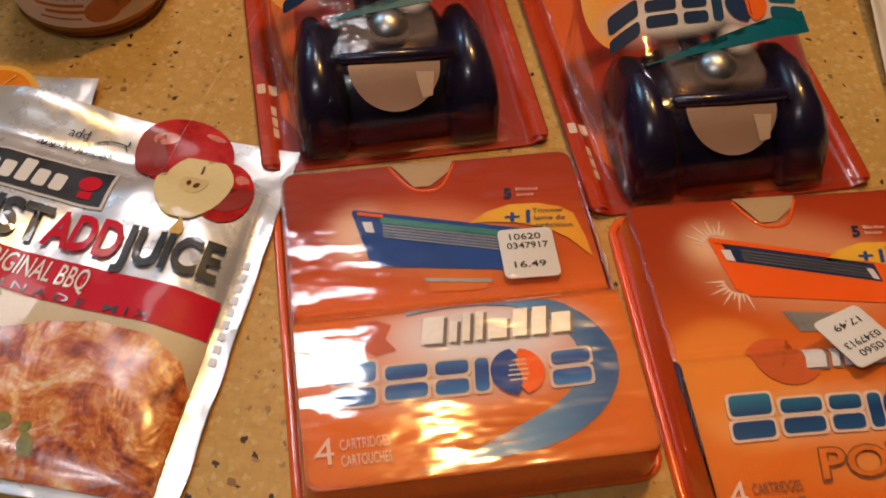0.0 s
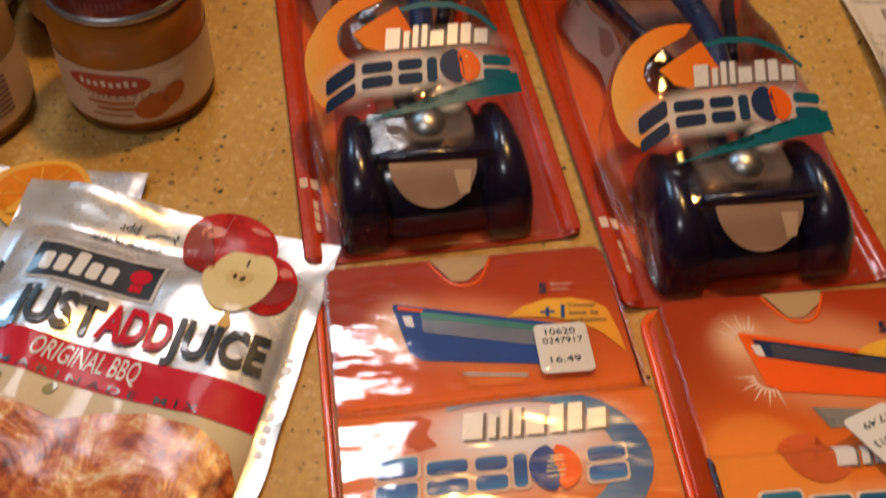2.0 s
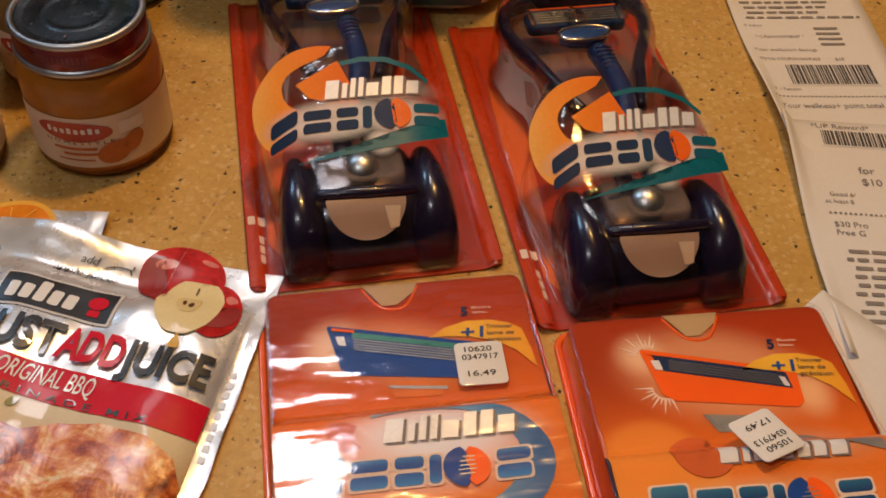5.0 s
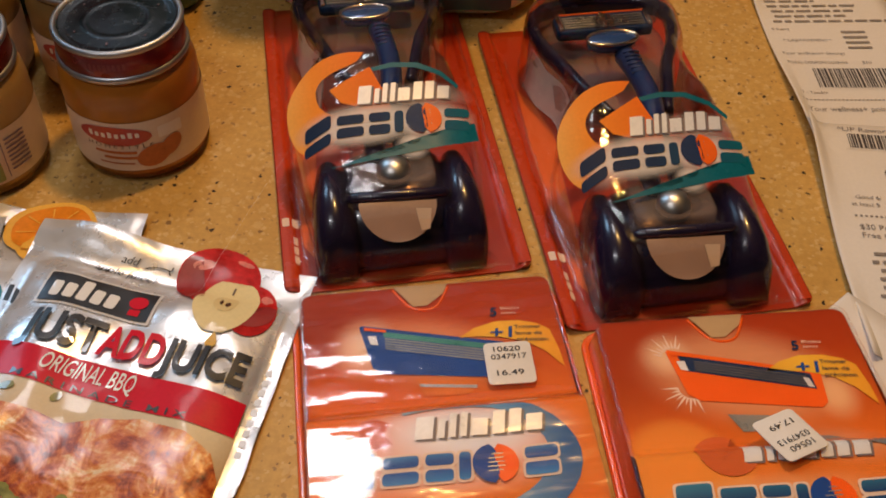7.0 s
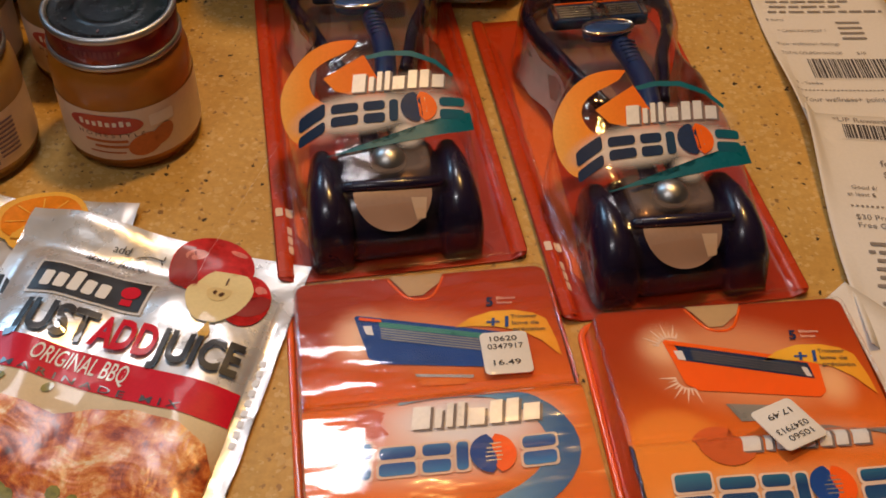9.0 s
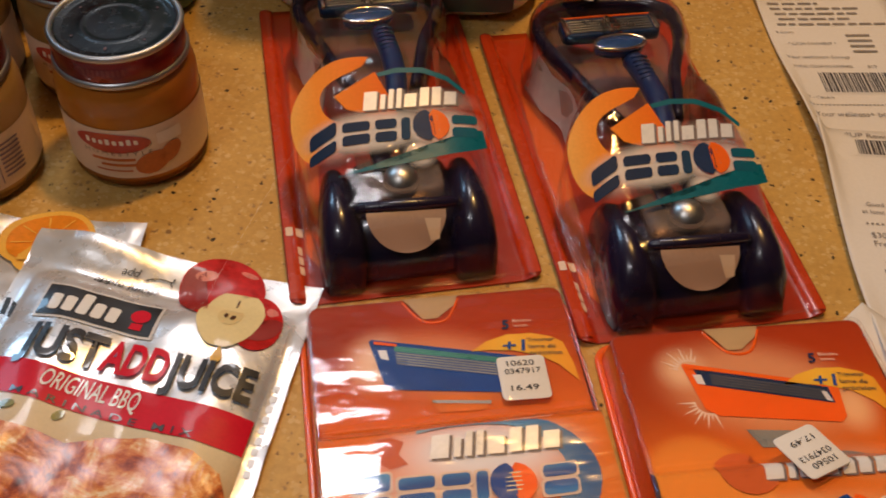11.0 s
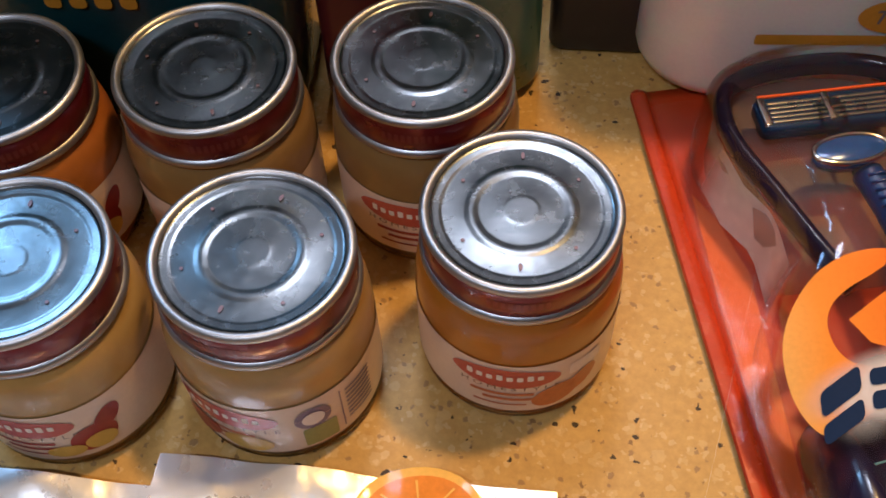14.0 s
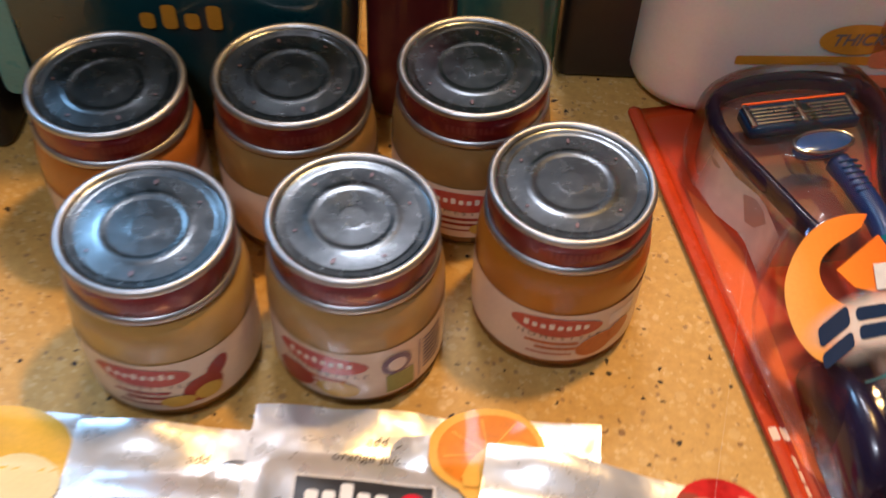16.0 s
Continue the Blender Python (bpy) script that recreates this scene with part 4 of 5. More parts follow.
def cartridge_pack(m, label, power):
    top = thing("cartridge_pack", m, label, "blister pack", "razor cartridge packs")
    cu, cv = cuts(0, KW, 0.006), cuts(0, KH, 0.0028)
    edge = 0.0052
    outline = rr(edge, 0.0012, KW - edge, KH - 0.005, 0.0045, 5)

    def grow(d, dz_fn):
        return [(x, y, dz_fn(x, y)) for x, y in rr(edge - d, 0.0012 - min(d, 0.0006), KW - edge + d, KH - 0.005 + d, 0.0045 + d, 5)]

    rim = loft([[(x, y, 0.0004) for x, y in rr(0, 0, KW, KH, 0.009, 5)], [(x, y, 0.0016) for x, y in rr(0.0002, 0.0002, KW - 0.0002, KH - 0.0002, 0.009, 5)],
                [(x, y, 0.0024) for x, y in rr(0.0012, 0.0008, KW - 0.0012, KH - 0.0012, 0.008, 5)], [(x, y, 0.0016) for x, y in rr(0.0030, 0.001, KW - 0.0030, KH - 0.003, 0.006, 5)]], True, False)
    part("rim", rim, PACK_RIM, top, "bright orange plastic rim")
    wall = loft([grow(0.0022, lambda x, y: 0.0012), grow(0.0016, lambda x, y: 0.004), grow(0.0005, lambda x, y: pack_top(x, y) - 0.0018), grow(0.0, lambda x, y: pack_top(x, y) - 0.0005)], False, False)
    part("shell_wall", wall, PACK_WALL, top, "red side walls")
    notch = [(0.068, KH - 0.005), (0.0655, KH - 0.0105), (0.058, KH - 0.0165), (0.052, KH - 0.0165), (0.0465, KH - 0.0075), (0.0445, KH - 0.005)]
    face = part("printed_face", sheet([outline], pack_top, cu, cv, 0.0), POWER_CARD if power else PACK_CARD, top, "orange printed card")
    part("notch_hook", tube(smooth_path([(0.0445, KH - 0.006, 0.0128), (0.050, KH - 0.0155, 0.0128), (0.056, KH - 0.0185, 0.0128), (0.0625, KH - 0.0165, 0.0128), (0.068, KH - 0.0065, 0.0128)]), 0.0008, 6), PACK_RIM, top)
    part("notch_tab", sheet([notch[::-1]], pack_top, cu, cv, 0.0005), TAN_BACK, top, "tan inner tab")
    film = part("clear_film", sheet([outline], pack_top, cu, cv, 0.0016), CLEAR_CALM if power else CLEAR_FLAT, top, "glossy clear film")
    film.visible_shadow = False
    part("film_edge", tube(crinkled([(x, y, pack_top(x, y) + 0.0008) for x, y in outline + outline[:1]], 3.0 if power else 1.0), 0.0009, 6), CLEAR_EDGE, top, "crinkled clear seam")

    def pr(name, polys, mat, lift=0.0003, parent=face, lab=""):
        return part(name, sheet(polys, pack_top, cu, cv, lift), mat, parent, lab)

    # blade picture
    du, dv = (0.0025, 0.003) if power else (0.0, 0.0)
    blade = [(0.0285 + du, 0.1085 + dv), (0.0295 + du, 0.1095 + dv), (0.0865 + du, 0.0945 + dv), (0.0885 + du, 0.0925 + dv), (0.0870 + du, 0.0790 + dv), (0.0840 + du, 0.0765 + dv), (0.0370 + du, 0.0835 + dv), (0.0325 + du, 0.0870 + dv)]
    bl = pr("blade_picture", [blade], ORANGE_HOT if power else BLUE_INK, 0.0004, face, "picture of a razor cartridge")

    def along(s, w):
        """A point on the blade picture: s along it, w across it from its upper edge."""
        a, b = Vector((0.0305 + du, 0.1085 + dv)), Vector((0.0865 + du, 0.0938 + dv))
        n = Vector((-0.0007, -0.0135)) * 1.0
        p = a.lerp(b, s) + n * w
        return (p.x, p.y)

    if not power:
        pr("guard_strip", [[along(0.14, 0.10), along(1, 0.10), along(1, 0.30), along(0.14, 0.30)]], STRIPE_INK, 0.0006, bl)
        rows, w0 = 5, 0.34
    else:
        pr("cartridge_body", [[along(0.04, 0.10), along(0.96, 0.10), along(0.975, 0.66), along(0.09, 0.66)]], NAVY_INK, 0.0005, bl)
        rows, w0 = 4, 0.24
    gap = 0.10 if power else 0.095
    pr("blade_lines", [[along(0.15, w0 + gap * q), along(0.93, w0 + gap * q), along(0.93, w0 + 0.5 * gap + gap * q), along(0.15, w0 + 0.5 * gap + gap * q)] for q in range(rows)], BLADE_INK if power else STEEL_INK, 0.0007, bl)
    pr("end_clip", [[along(0.025, 0.35), along(0.085, 0.30), along(0.10, 0.66), along(0.045, 0.66)]] + ([[along(0.90, 0.30), along(0.94, 0.30), along(0.96, 0.62), along(0.92, 0.62)]] if power else []), SILVER_INK, 0.0008, bl)
    pr("edge_stripe", [[along(0.0, 0.02), along(0.16, 0.02), along(0.16, 0.12), along(0.0, 0.14)]], ORANGE_HOT, 0.0008, bl)
    pr("neck_picture", [[(0.048, 0.0795), (0.074, 0.0765), (0.070, 0.0700), (0.052, 0.0710)]], STEEL_INK if power else HALO_ORANGE, 0.0003)
    if power:
        for q in range(18):
            a = radians(60 + 13 * q)
            cx, cy = (0.0340, 0.1085) if q < 9 else (0.0370, 0.0930)
            far = 0.013 if q % 2 else 0.009
            tip = (cx + far * math.cos(a), cy + far * math.sin(a))
            pr("ray", [[tip, (cx + 0.005 * math.cos(a - 0.12), cy + 0.005 * math.sin(a - 0.12)), (cx + 0.005 * math.cos(a + 0.12), cy + 0.005 * math.sin(a + 0.12))]], HALO_INK, 0.0002, face)
    else:
        for q in range(12):
            pr("mesh_line", [slant(0.036 + 0.0030 * q, 0.0364 + 0.0030 * q, 0.0085, 0.0195, 0.008)], HALO_ORANGE, 0.0003, face)
        for q in range(4):
            pr("mesh_line", [slant(0.036 + 0.002 * q, 0.070 + 0.002 * q, 0.0095 + 0.0028 * q, 0.0098 + 0.0028 * q)], HALO_ORANGE, 0.0003, face)
        pr("neck_edge", [[(0.050, 0.0770), (0.073, 0.0740), (0.0725, 0.0725), (0.0505, 0.0755)]], STEEL_INK, 0.0005, face)
    # yellow tab
    tab = [(0.0690, 0.0985), (0.0760, 0.1030), (0.0850, 0.1055), (0.0950, 0.1050), (0.1025, 0.1025), (0.1070, 0.0990), (0.1090, 0.0880), (0.1095, 0.0790), (0.1030, 0.0880), (0.0960, 0.0935), (0.0860, 0.0970), (0.0760, 0.0985)]
    ytab = pr("yellow_tab", [tab], YELLOW_TAB, 0.0005, face, "yellow tab")
    part("tab_words", words([("Trimmer", 0.0925, 0.1005, 0.0020, 0.0110, -4, 0, 0.01), ("lame de", 0.0925, 0.0972, 0.0020, 0.0110, -5, 0, 0.01), ("précision", 0.0925, 0.0940, 0.0020, 0.0130, -6, 0, 0.01)], pack_top, cu, cv, 0.0008), TYPE_INK, ytab)
    part("tab_number", words([("+1", 0.0820, 0.0968, 0.0055, 0.0095, -3, 0.1, 0.02)], pack_top, cu, cv, 0.0008), BLUE_INK, ytab)
    part("blade_count", words([("5", 0.0835, 0.1085, 0.0045, None, -2, 0.1, 0.03)], pack_top, cu, cv, 0.0006), NAVY_INK, face)
    part("blade_words", words([("Blades", 0.0885, 0.1115, 0.0015, 0.008, -3, 0, 0), ("lames", 0.0885, 0.1090, 0.0015, 0.006, -3, 0, 0)], pack_top, cu, cv, 0.0006), HALO_INK, face)
    # lower emblem
    sh = 0.0035 if power else 0.0
    if not power:
        swp = []
        for q in range(19):
            a = radians(118 - 190 * q / 18)
            swp.append((0.062 + 0.0435 * math.cos(a), 0.034 + 0.0295 * math.sin(a)))
        inner = []
        for q in range(19):
            a = radians(118 - 172 * q / 18)
            inner.append((0.058 + 0.036 * math.cos(a), 0.0365 + 0.0225 * math.sin(a)))
        tail = [(0.060, 0.0045), (0.046, 0.0030), (0.038, 0.0032), (0.052, 0.0062), (0.066, 0.0125)]
        pr("sweep", [swp + tail + inner[::-1]], CYAN_INK, 0.0003, face, "blue oval sweep")
        pr("emblem_ghost", [[(0.026, 0.0555), (0.031, 0.0560), (0.036, 0.0535), (0.0335, 0.0485), (0.0365, 0.0440), (0.030, 0.0425), (0.0255, 0.0460), (0.0245, 0.0515)]], RED_GHOST, 0.0003)
    else:
        pr("emblem_ghost", [crescent(0.040, 0.058, 0.0115, 0.0060, 60, 330)], RED_GHOST, 0.0005)
        pr("grey_sweep", [[(0.040, 0.0025), (0.060, 0.0035), (0.085, 0.0085), (0.108, 0.0190), (0.108, 0.0120), (0.088, 0.0040), (0.066, 0.0012)], [(0.062, 0.0690), (0.085, 0.0665), (0.108, 0.0580), (0.108, 0.0520), (0.085, 0.0610)]], STEEL_INK, 0.0004)
    for q, (w, h) in enumerate(LOGO_STEPS):
        u0 = 0.0445 + LOGO_STARTS[q] * 0.052
        base, tip = 0.0448 + sh * 2, 0.0448 + sh * 2 + 0.0098 * h
        for name, d, mat, lift in (("logo_bar_edge", 0.0005, SHADOW_INK, 0.0006), ("logo_bar", 0.0, SILVER_INK, 0.0008)):
            pr(name, [[(u0 + d * 1.6, base - d), (u0 + w * 0.052 + d * 2, base - d * 1.5), (u0 + w * 0.052 + 0.2 * (tip - base) + d * 2, tip - d), (u0 + 0.2 * (tip - base), tip - d)]], mat, lift, face)
    lo, hi = 0.0262 + sh, 0.0402 + sh
    word = WORD_POWER if power else WORD_INK
    for poly in plain_word(0.0148, lo, 0.080, hi - lo):
        pr("wordmark_edge", [widen(poly, 0.0009)], HALO_INK, 0.0006, face)
    for poly in plain_word(0.0148, lo, 0.080, hi - lo):
        pr("wordmark_bar", [poly], word, 0.0008, face, "plain blue bar")
    oc = (0.0730, lo + 0.0062)
    disc = pr("wordmark_disc", [oval(oc[0], oc[1], 0.0060, 0.0060, 26)], SILVER_INK, 0.0008)
    pr("disc_blue", [crescent(oc[0] - 0.0005, oc[1], 0.0080, 0.0050, 95, 265, (0.0022, 0))], BLUE_INK, 0.0010, disc)
    pr("disc_orange", [crescent(oc[0] + 0.0005, oc[1], 0.0080, 0.0052, -80, 80, (-0.0016, 0))], ORANGE_HOT, 0.0010, disc)
    pr("disc_lines", [slant(oc[0] - 0.0035, oc[0] + 0.0035, oc[1] - 0.0032 + 0.0017 * q, oc[1] - 0.0027 + 0.0017 * q) for q in range(5)], STEEL_INK, 0.0010, disc)
    if power:
        part("model_words", words([("POWER", 0.0375, 0.0148, 0.0100, 0.0600, 0, 0.12, 0.04)], pack_top, cu, cv, 0.0006), LABEL_DARK, face)
        part("model_fill", words([("POWER", 0.0378, 0.0152, 0.0094, 0.0590, 0, 0.12, 0.012)], pack_top, cu, cv, 0.0009), HALO_ORANGE, face)
    part("count_number", words([("4", 0.0085, 0.0085, 0.0085, None, 0, 0, 0.0)], pack_top, cu, cv, 0.0006), HALO_INK, face)
    part("count_words", words([("CARTRIDGES", 0.0160, 0.0125, 0.0034, 0.0150, 0, 0, 0), ("CARTOUCHES", 0.0160, 0.0075, 0.0034, 0.0150, 0, 0, 0.01)], pack_top, cu, cv, 0.0006), LABEL_DARK if power else HALO_INK, face)
    # price sticker
    if power:
        c, a = (0.0642, 0.0612), 202
        order, lines = (0.0050, 0.0008, -0.0065), ("10560", "0347913", "17.49")
    else:
        c, a = (0.0872, 0.0820), -2
        lines = ("10620", "0347917", "16.49")
        order = (0.0058, 0.0018, -0.0065)
    st = part("price_sticker", block(-0.0097, -0.0108, 0.0097, 0.0108, 0.0, 0.0004, 0.0022, 0.0002), STICKER, top, "white price sticker")
    st.matrix_local = Matrix.Translation((c[0], c[1], max(pack_top(*c), pack_top(c[0], c[1] - 0.008)) + 0.0021)) @ pose(0, 0, 0, -2 if not power else -10, 0, 0) @ pose(0, 0, 0, 0, 0, a)
    part("price_print", words([(s, -0.0072 if len(s) > 5 else -0.0058, o, 0.0026, 0.0145 if len(s) > 5 else 0.0110, 0, 0, 0.01) for s, o in zip(lines, order)], lambda u, v: 0.0004, (), (), 0.0002), TYPE_INK, st)
    return top


cartridge_pack(pose(0.0265, 0.2050, 0, 0, 0, 14.5), "orange cartridge pack with a white price sticker", False)
cartridge_pack(pose(0.1470, 0.2060, 0, 0, 0, 12.5), "orange cartridge pack with an upside-down price sticker", True)


# ---- razor blister packs ----
CW, CL = 0.112, 0.222
LIP_STEPS = [0.0015, 0.012, 0.03, 0.05, 0.075, 0.095, 0.115, 0.135, 0.155, 0.175, 0.195, 0.206]


def card_z(u, v):
    ridge = 0.0022 * step01((0.008 - u) / 0.003) + 0.0022 * step01((u - CW + 0.008) / 0.003)
    return 0.0014 + ridge


def shell_span(v):
    pts = [(0.001, 0.0180, 0.0905), (0.020, 0.0155, 0.0940), (0.050, 0.0120, 0.0965), (0.075, 0.0100, 0.0970), (0.095, 0.0150, 0.0930), (0.115, 0.0250, 0.0860), (0.135, 0.0260, 0.0880), (0.155, 0.0180, 0.0960), (0.175, 0.0150, 0.1000), (0.195, 0.0200, 0.0975), (0.206, 0.0330, 0.0880), (0.209, 0.0450, 0.0760)]
    for (v0, a0, b0), (v1, a1, b1) in zip(pts, pts[1:]):
        if v <= v1:
            t = step01((v - v0) / (v1 - v0))
            return a0 + (a1 - a0) * t, b0 + (b1 - b0) * t
    return pts[-1][1:]


def shell_top(v):
    pts = [(0.001, 0.012), (0.006, 0.026), (0.020, 0.0345), (0.042, 0.0370), (0.060, 0.0425), (0.100, 0.0550), (0.115, 0.0560), (0.150, 0.0540), (0.190, 0.0480), (0.204, 0.0380), (0.209, 0.012)]
    for (v0, a0), (v1, a1) in zip(pts, pts[1:]):
        if v <= v1:
            return a0 + (a1 - a0) * (v - v0) / (v1 - v0)
    return pts[-1][1]


def label_z(u, v):
    a, b = shell_span(v)
    s = abs((u - (a + b) / 2) / ((b - a) / 2))
    return shell_top(v) - 0.0045 * min(1.2, s) ** 4 + 0.0006


def razor_blister(m, label, priced=False):
    top = thing("razor_blister_pack", m, label, "blister pack", "razors in blister packs")
    cu, cv = cuts(0, CW, 0.004), cuts(0, CL, 0.012)
    bm = sheet([rr(0, 0, CW, CL, 0.004, 4)], card_z, cu + [0.003, 0.0065, 0.0095, CW - 0.0095, CW - 0.0065], cv, 0.0)
    bmesh.ops.solidify(bm, geom=bm.faces[:], thickness=0.0010)
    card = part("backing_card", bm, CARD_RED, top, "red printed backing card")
    part("card_ridge", sheet([slant(0.0006, 0.0074, 0.002, CL - 0.002)], card_z, [0.003, 0.0055], cv, 0.0004), CARD_RIDGE, card, "orange raised edge")
    part("card_ridge", sheet([slant(CW - 0.0074, CW - 0.0006, 0.002, CL - 0.002)], card_z, [CW - 0.0055, CW - 0.003], cv, 0.0004), CARD_RIDGE, card, "orange raised edge")
    part("orange_patch", sheet([[(0.0095, 0.030), (0.0150, 0.020), (0.0185, 0.060), (0.0215, 0.100), (0.0240, 0.130), (0.0185, 0.155), (0.0125, 0.168), (0.0098, 0.120)]], card_z, cu, cv, 0.0003), CARD_ORANGE, card, "bright orange print")
    bars = [rr(0.0015 + 0.0045 * q, 0.0400, 0.0048 + 0.0045 * q, 0.0455, 0.0006, 2) for q in range(2)] + [rr(0.0060, 0.0285 - 0.006 * q, 0.0080, 0.0335 - 0.006 * q, 0.0005, 2) for q in range(3)]
    part("edge_print", sheet(bars, card_z, cu, cv, 0.0007), HALO_INK, card, "pale printed bars")

    # stand
    stand = new("razor_stand")
    stand.parent = top
    body = [(0.008, 0.008), (0.013, 0.015), (0.019, 0.022), (0.027, 0.0285), (0.040, 0.0310), (0.056, 0.0310), (0.062, 0.024)]
    rings = []
    for v, h in body:
        w = 0.0290 - 0.004 * step01((v - 0.03) / 0.03)
        rings.append([(0.0540 + w * math.cos(a) * (abs(math.cos(a)) ** -0.35 if abs(math.cos(a)) > 1e-3 else 0), v, 0.0025 + (h - 0.0025) * abs(math.sin(a)) ** 0.45) for a in [math.pi * q / 18 for q in range(19)]])
    part("stand_body", loft(rings, True, True, True), PURPLE_PLASTIC, stand, "dark purple moulded stand")
    for side in (-1, 1):
        cx = 0.054 + side * 0.0290
        lobe = [(0.003, 0.0060, 0.009), (0.0045, 0.0085, 0.018), (0.009, 0.0100, 0.0270), (0.017, 0.0104, 0.0330), (0.028, 0.0100, 0.0355), (0.040, 0.0085, 0.0350), (0.052, 0.0066, 0.031), (0.060, 0.0050, 0.024), (0.066, 0.003, 0.012)]
        part("stand_lobe", loft([[(cx + w * math.cos(a), v, 0.002 + (h - 0.002) * abs(math.sin(a)) ** 0.45) for a in [math.pi * q / 18 for q in range(19)]] for v, w, h in lobe]), PURPLE_PLASTIC, stand)
    part("cross_bar", tube([(0.0310, 0.0235, 0.0325), (0.034, 0.0230, 0.0338), (0.054, 0.0215, 0.0345), (0.074, 0.0215, 0.0338), (0.0770, 0.0220, 0.0325)], [0.0015, 0.0026, 0.0028, 0.0026, 0.0015], 10), PURPLE_PLASTIC, stand, "dark cross bar")
    fan = [(0.0355 + 0.0005, 0.0195)] + [(0.0530 + 0.0172 * math.cos(radians(180 + 180 * q / 16)), 0.0180 - 0.0140 * math.sin(radians(180 * q / 16))) for q in range(17)] + [(0.0700, 0.0180)]
    part("front_window", sheet([fan], lambda u, v: 0.0185 + 0.0145 * step01((v + 0.004) / 0.026), (), cuts(0, 0.02, 0.003), 0.0012), TAN_PLATE, stand, "tan half-round window")
    # the window's glint is a flat cream shape, not a reflection
    part("window_glint", sheet([[(0.0605, 0.0150), (0.0675, 0.0145), (0.0660, 0.0075), (0.0620, 0.0070)]], lambda u, v: 0.0185 + 0.0145 * step01((v + 0.004) / 0.026), (), cuts(0, 0.02, 0.003), 0.0016), GLINT_CREAM, stand, "pale glint painted on the window")
    holder = part("handle_cradle", block(0.0355, 0.0285, 0.0725, 0.0760, 0.030, 0.0352, 0.006, 0.002), TRAY_SMOKE, stand, "smoky clear cradle")
    part("pivot_ball", lathe([(0.0004, 0.0412), (0.003, 0.0408), (0.0062, 0.0388), (0.0078, 0.0360), (0.0080, 0.034)], 28, True, False), SATIN, holder, "satin silver button").location = (0.0540, 0.0385, -0.0012)
    for cx in (0.0470, 0.0605):
        slot = part("cradle_slot", block(cx - 0.0040, 0.0440, cx + 0.0040, 0.0640, 0.0350, 0.0362, 0.0038, 0.0005), PURPLE_PLASTIC, holder, "dark rounded slot")
        ring = rr(cx - 0.0044, 0.0436, cx + 0.0044, 0.0644, 0.0042)
        part("slot_rim", tube([(x, y, 0.0358) for x, y in ring + ring[:1]], 0.0006, 6), CHROME, slot)

    # razor
    razor = new("razor")
    razor.parent = top
    part("grip", tube(smooth_path([(0.0560, 0.060, 0.036), (0.0590, 0.085, 0.040), (0.0612, 0.105, 0.0415), (0.0610, 0.125, 0.0405), (0.0590, 0.140, 0.0400)]), 0.0052, 14), BLUE_PLASTIC, razor, "dark blue ribbed grip")
    for q in range(6):
        part("grip_rib", tube([(0.0566, 0.120 + 0.0032 * q, 0.0445), (0.0605, 0.1196 + 0.0032 * q, 0.0460), (0.0645, 0.120 + 0.0032 * q, 0.0445)], 0.0006, 6), BLUE_PLASTIC, razor)
    part("neck", tube(smooth_path([(0.0590, 0.138, 0.0400), (0.0560, 0.150, 0.0420), (0.0560, 0.163, 0.0400), (0.0565, 0.172, 0.0380)]), [0.0040] * 6 + [0.0044] * 7 + [0.0052] * 6, 12), CLEAR, razor, "smoky clear neck")
    ov = [(x, y) for x, y in oval(0.0535, 0.1460, 0.0128, 0.0060, 32, 3)]
    plate = part("oval_plate", loft([[(x, y, 0.0420) for x, y in ov], [(x, y, 0.0462) for x, y in ov], [(0.0535 + (x - 0.0535) * 0.9, 0.146 + (y - 0.146) * 0.88, 0.0470) for x, y in ov]]), OVAL_BLUE, razor, "blue oval badge")
    part("oval_rim", tube([(x, y, 0.0468) for x, y in ov + ov[:1]], 0.0010, 8), CHROME, plate, "chrome rim")
    head = new("blade_head")
    head.parent = razor
    part("head_frame", block(0.0310, 0.1640, 0.0820, 0.1790, 0.034, 0.0395, 0.003, 0.0012), NAVY_INK, head, "dark blue frame")
    for q in range(5):
        part("blade", block(0.0350, 0.1662 + 0.0021 * q, 0.0780, 0.1674 + 0.0021 * q, 0.0392, 0.0402, 0.0003, 0.0002), STEEL, head)
    for cx in (0.0330, 0.0560, 0.0800):
        part("blade_clip", block(cx - 0.0013, 0.1648, cx + 0.0013, 0.1778, 0.0392, 0.0410, 0.0008, 0.0004), CHROME, head)
    part("lubricating_strip", block(0.0330, 0.1790, 0.0805, 0.1800, 0.037, 0.0395, 0.0004, 0.0002), ORANGE_HOT, head, "orange strip")
    tray = [(0.0300, 0.118), (0.0250, 0.145), (0.0190, 0.170), (0.0240, 0.190), (0.0400, 0.2000), (0.0665, 0.2015), (0.0860, 0.1940), (0.0930, 0.1780), (0.0880, 0.156), (0.0800, 0.136), (0.0760, 0.118)]
    tr = smooth_path([(x, y, 0) for x, y in tray] + [(*tray[0], 0)], 4)[:-1]
    part("tray", loft([[(p.x, p.y, 0.004) for p in tr], [(p.x, p.y, 0.0215) for p in tr], [(0.055 + (p.x - 0.055) * 0.95, 0.16 + (p.y - 0.16) * 0.95, 0.0235) for p in tr]]), TRAY_SMOKE, top, "smoky plastic tray")
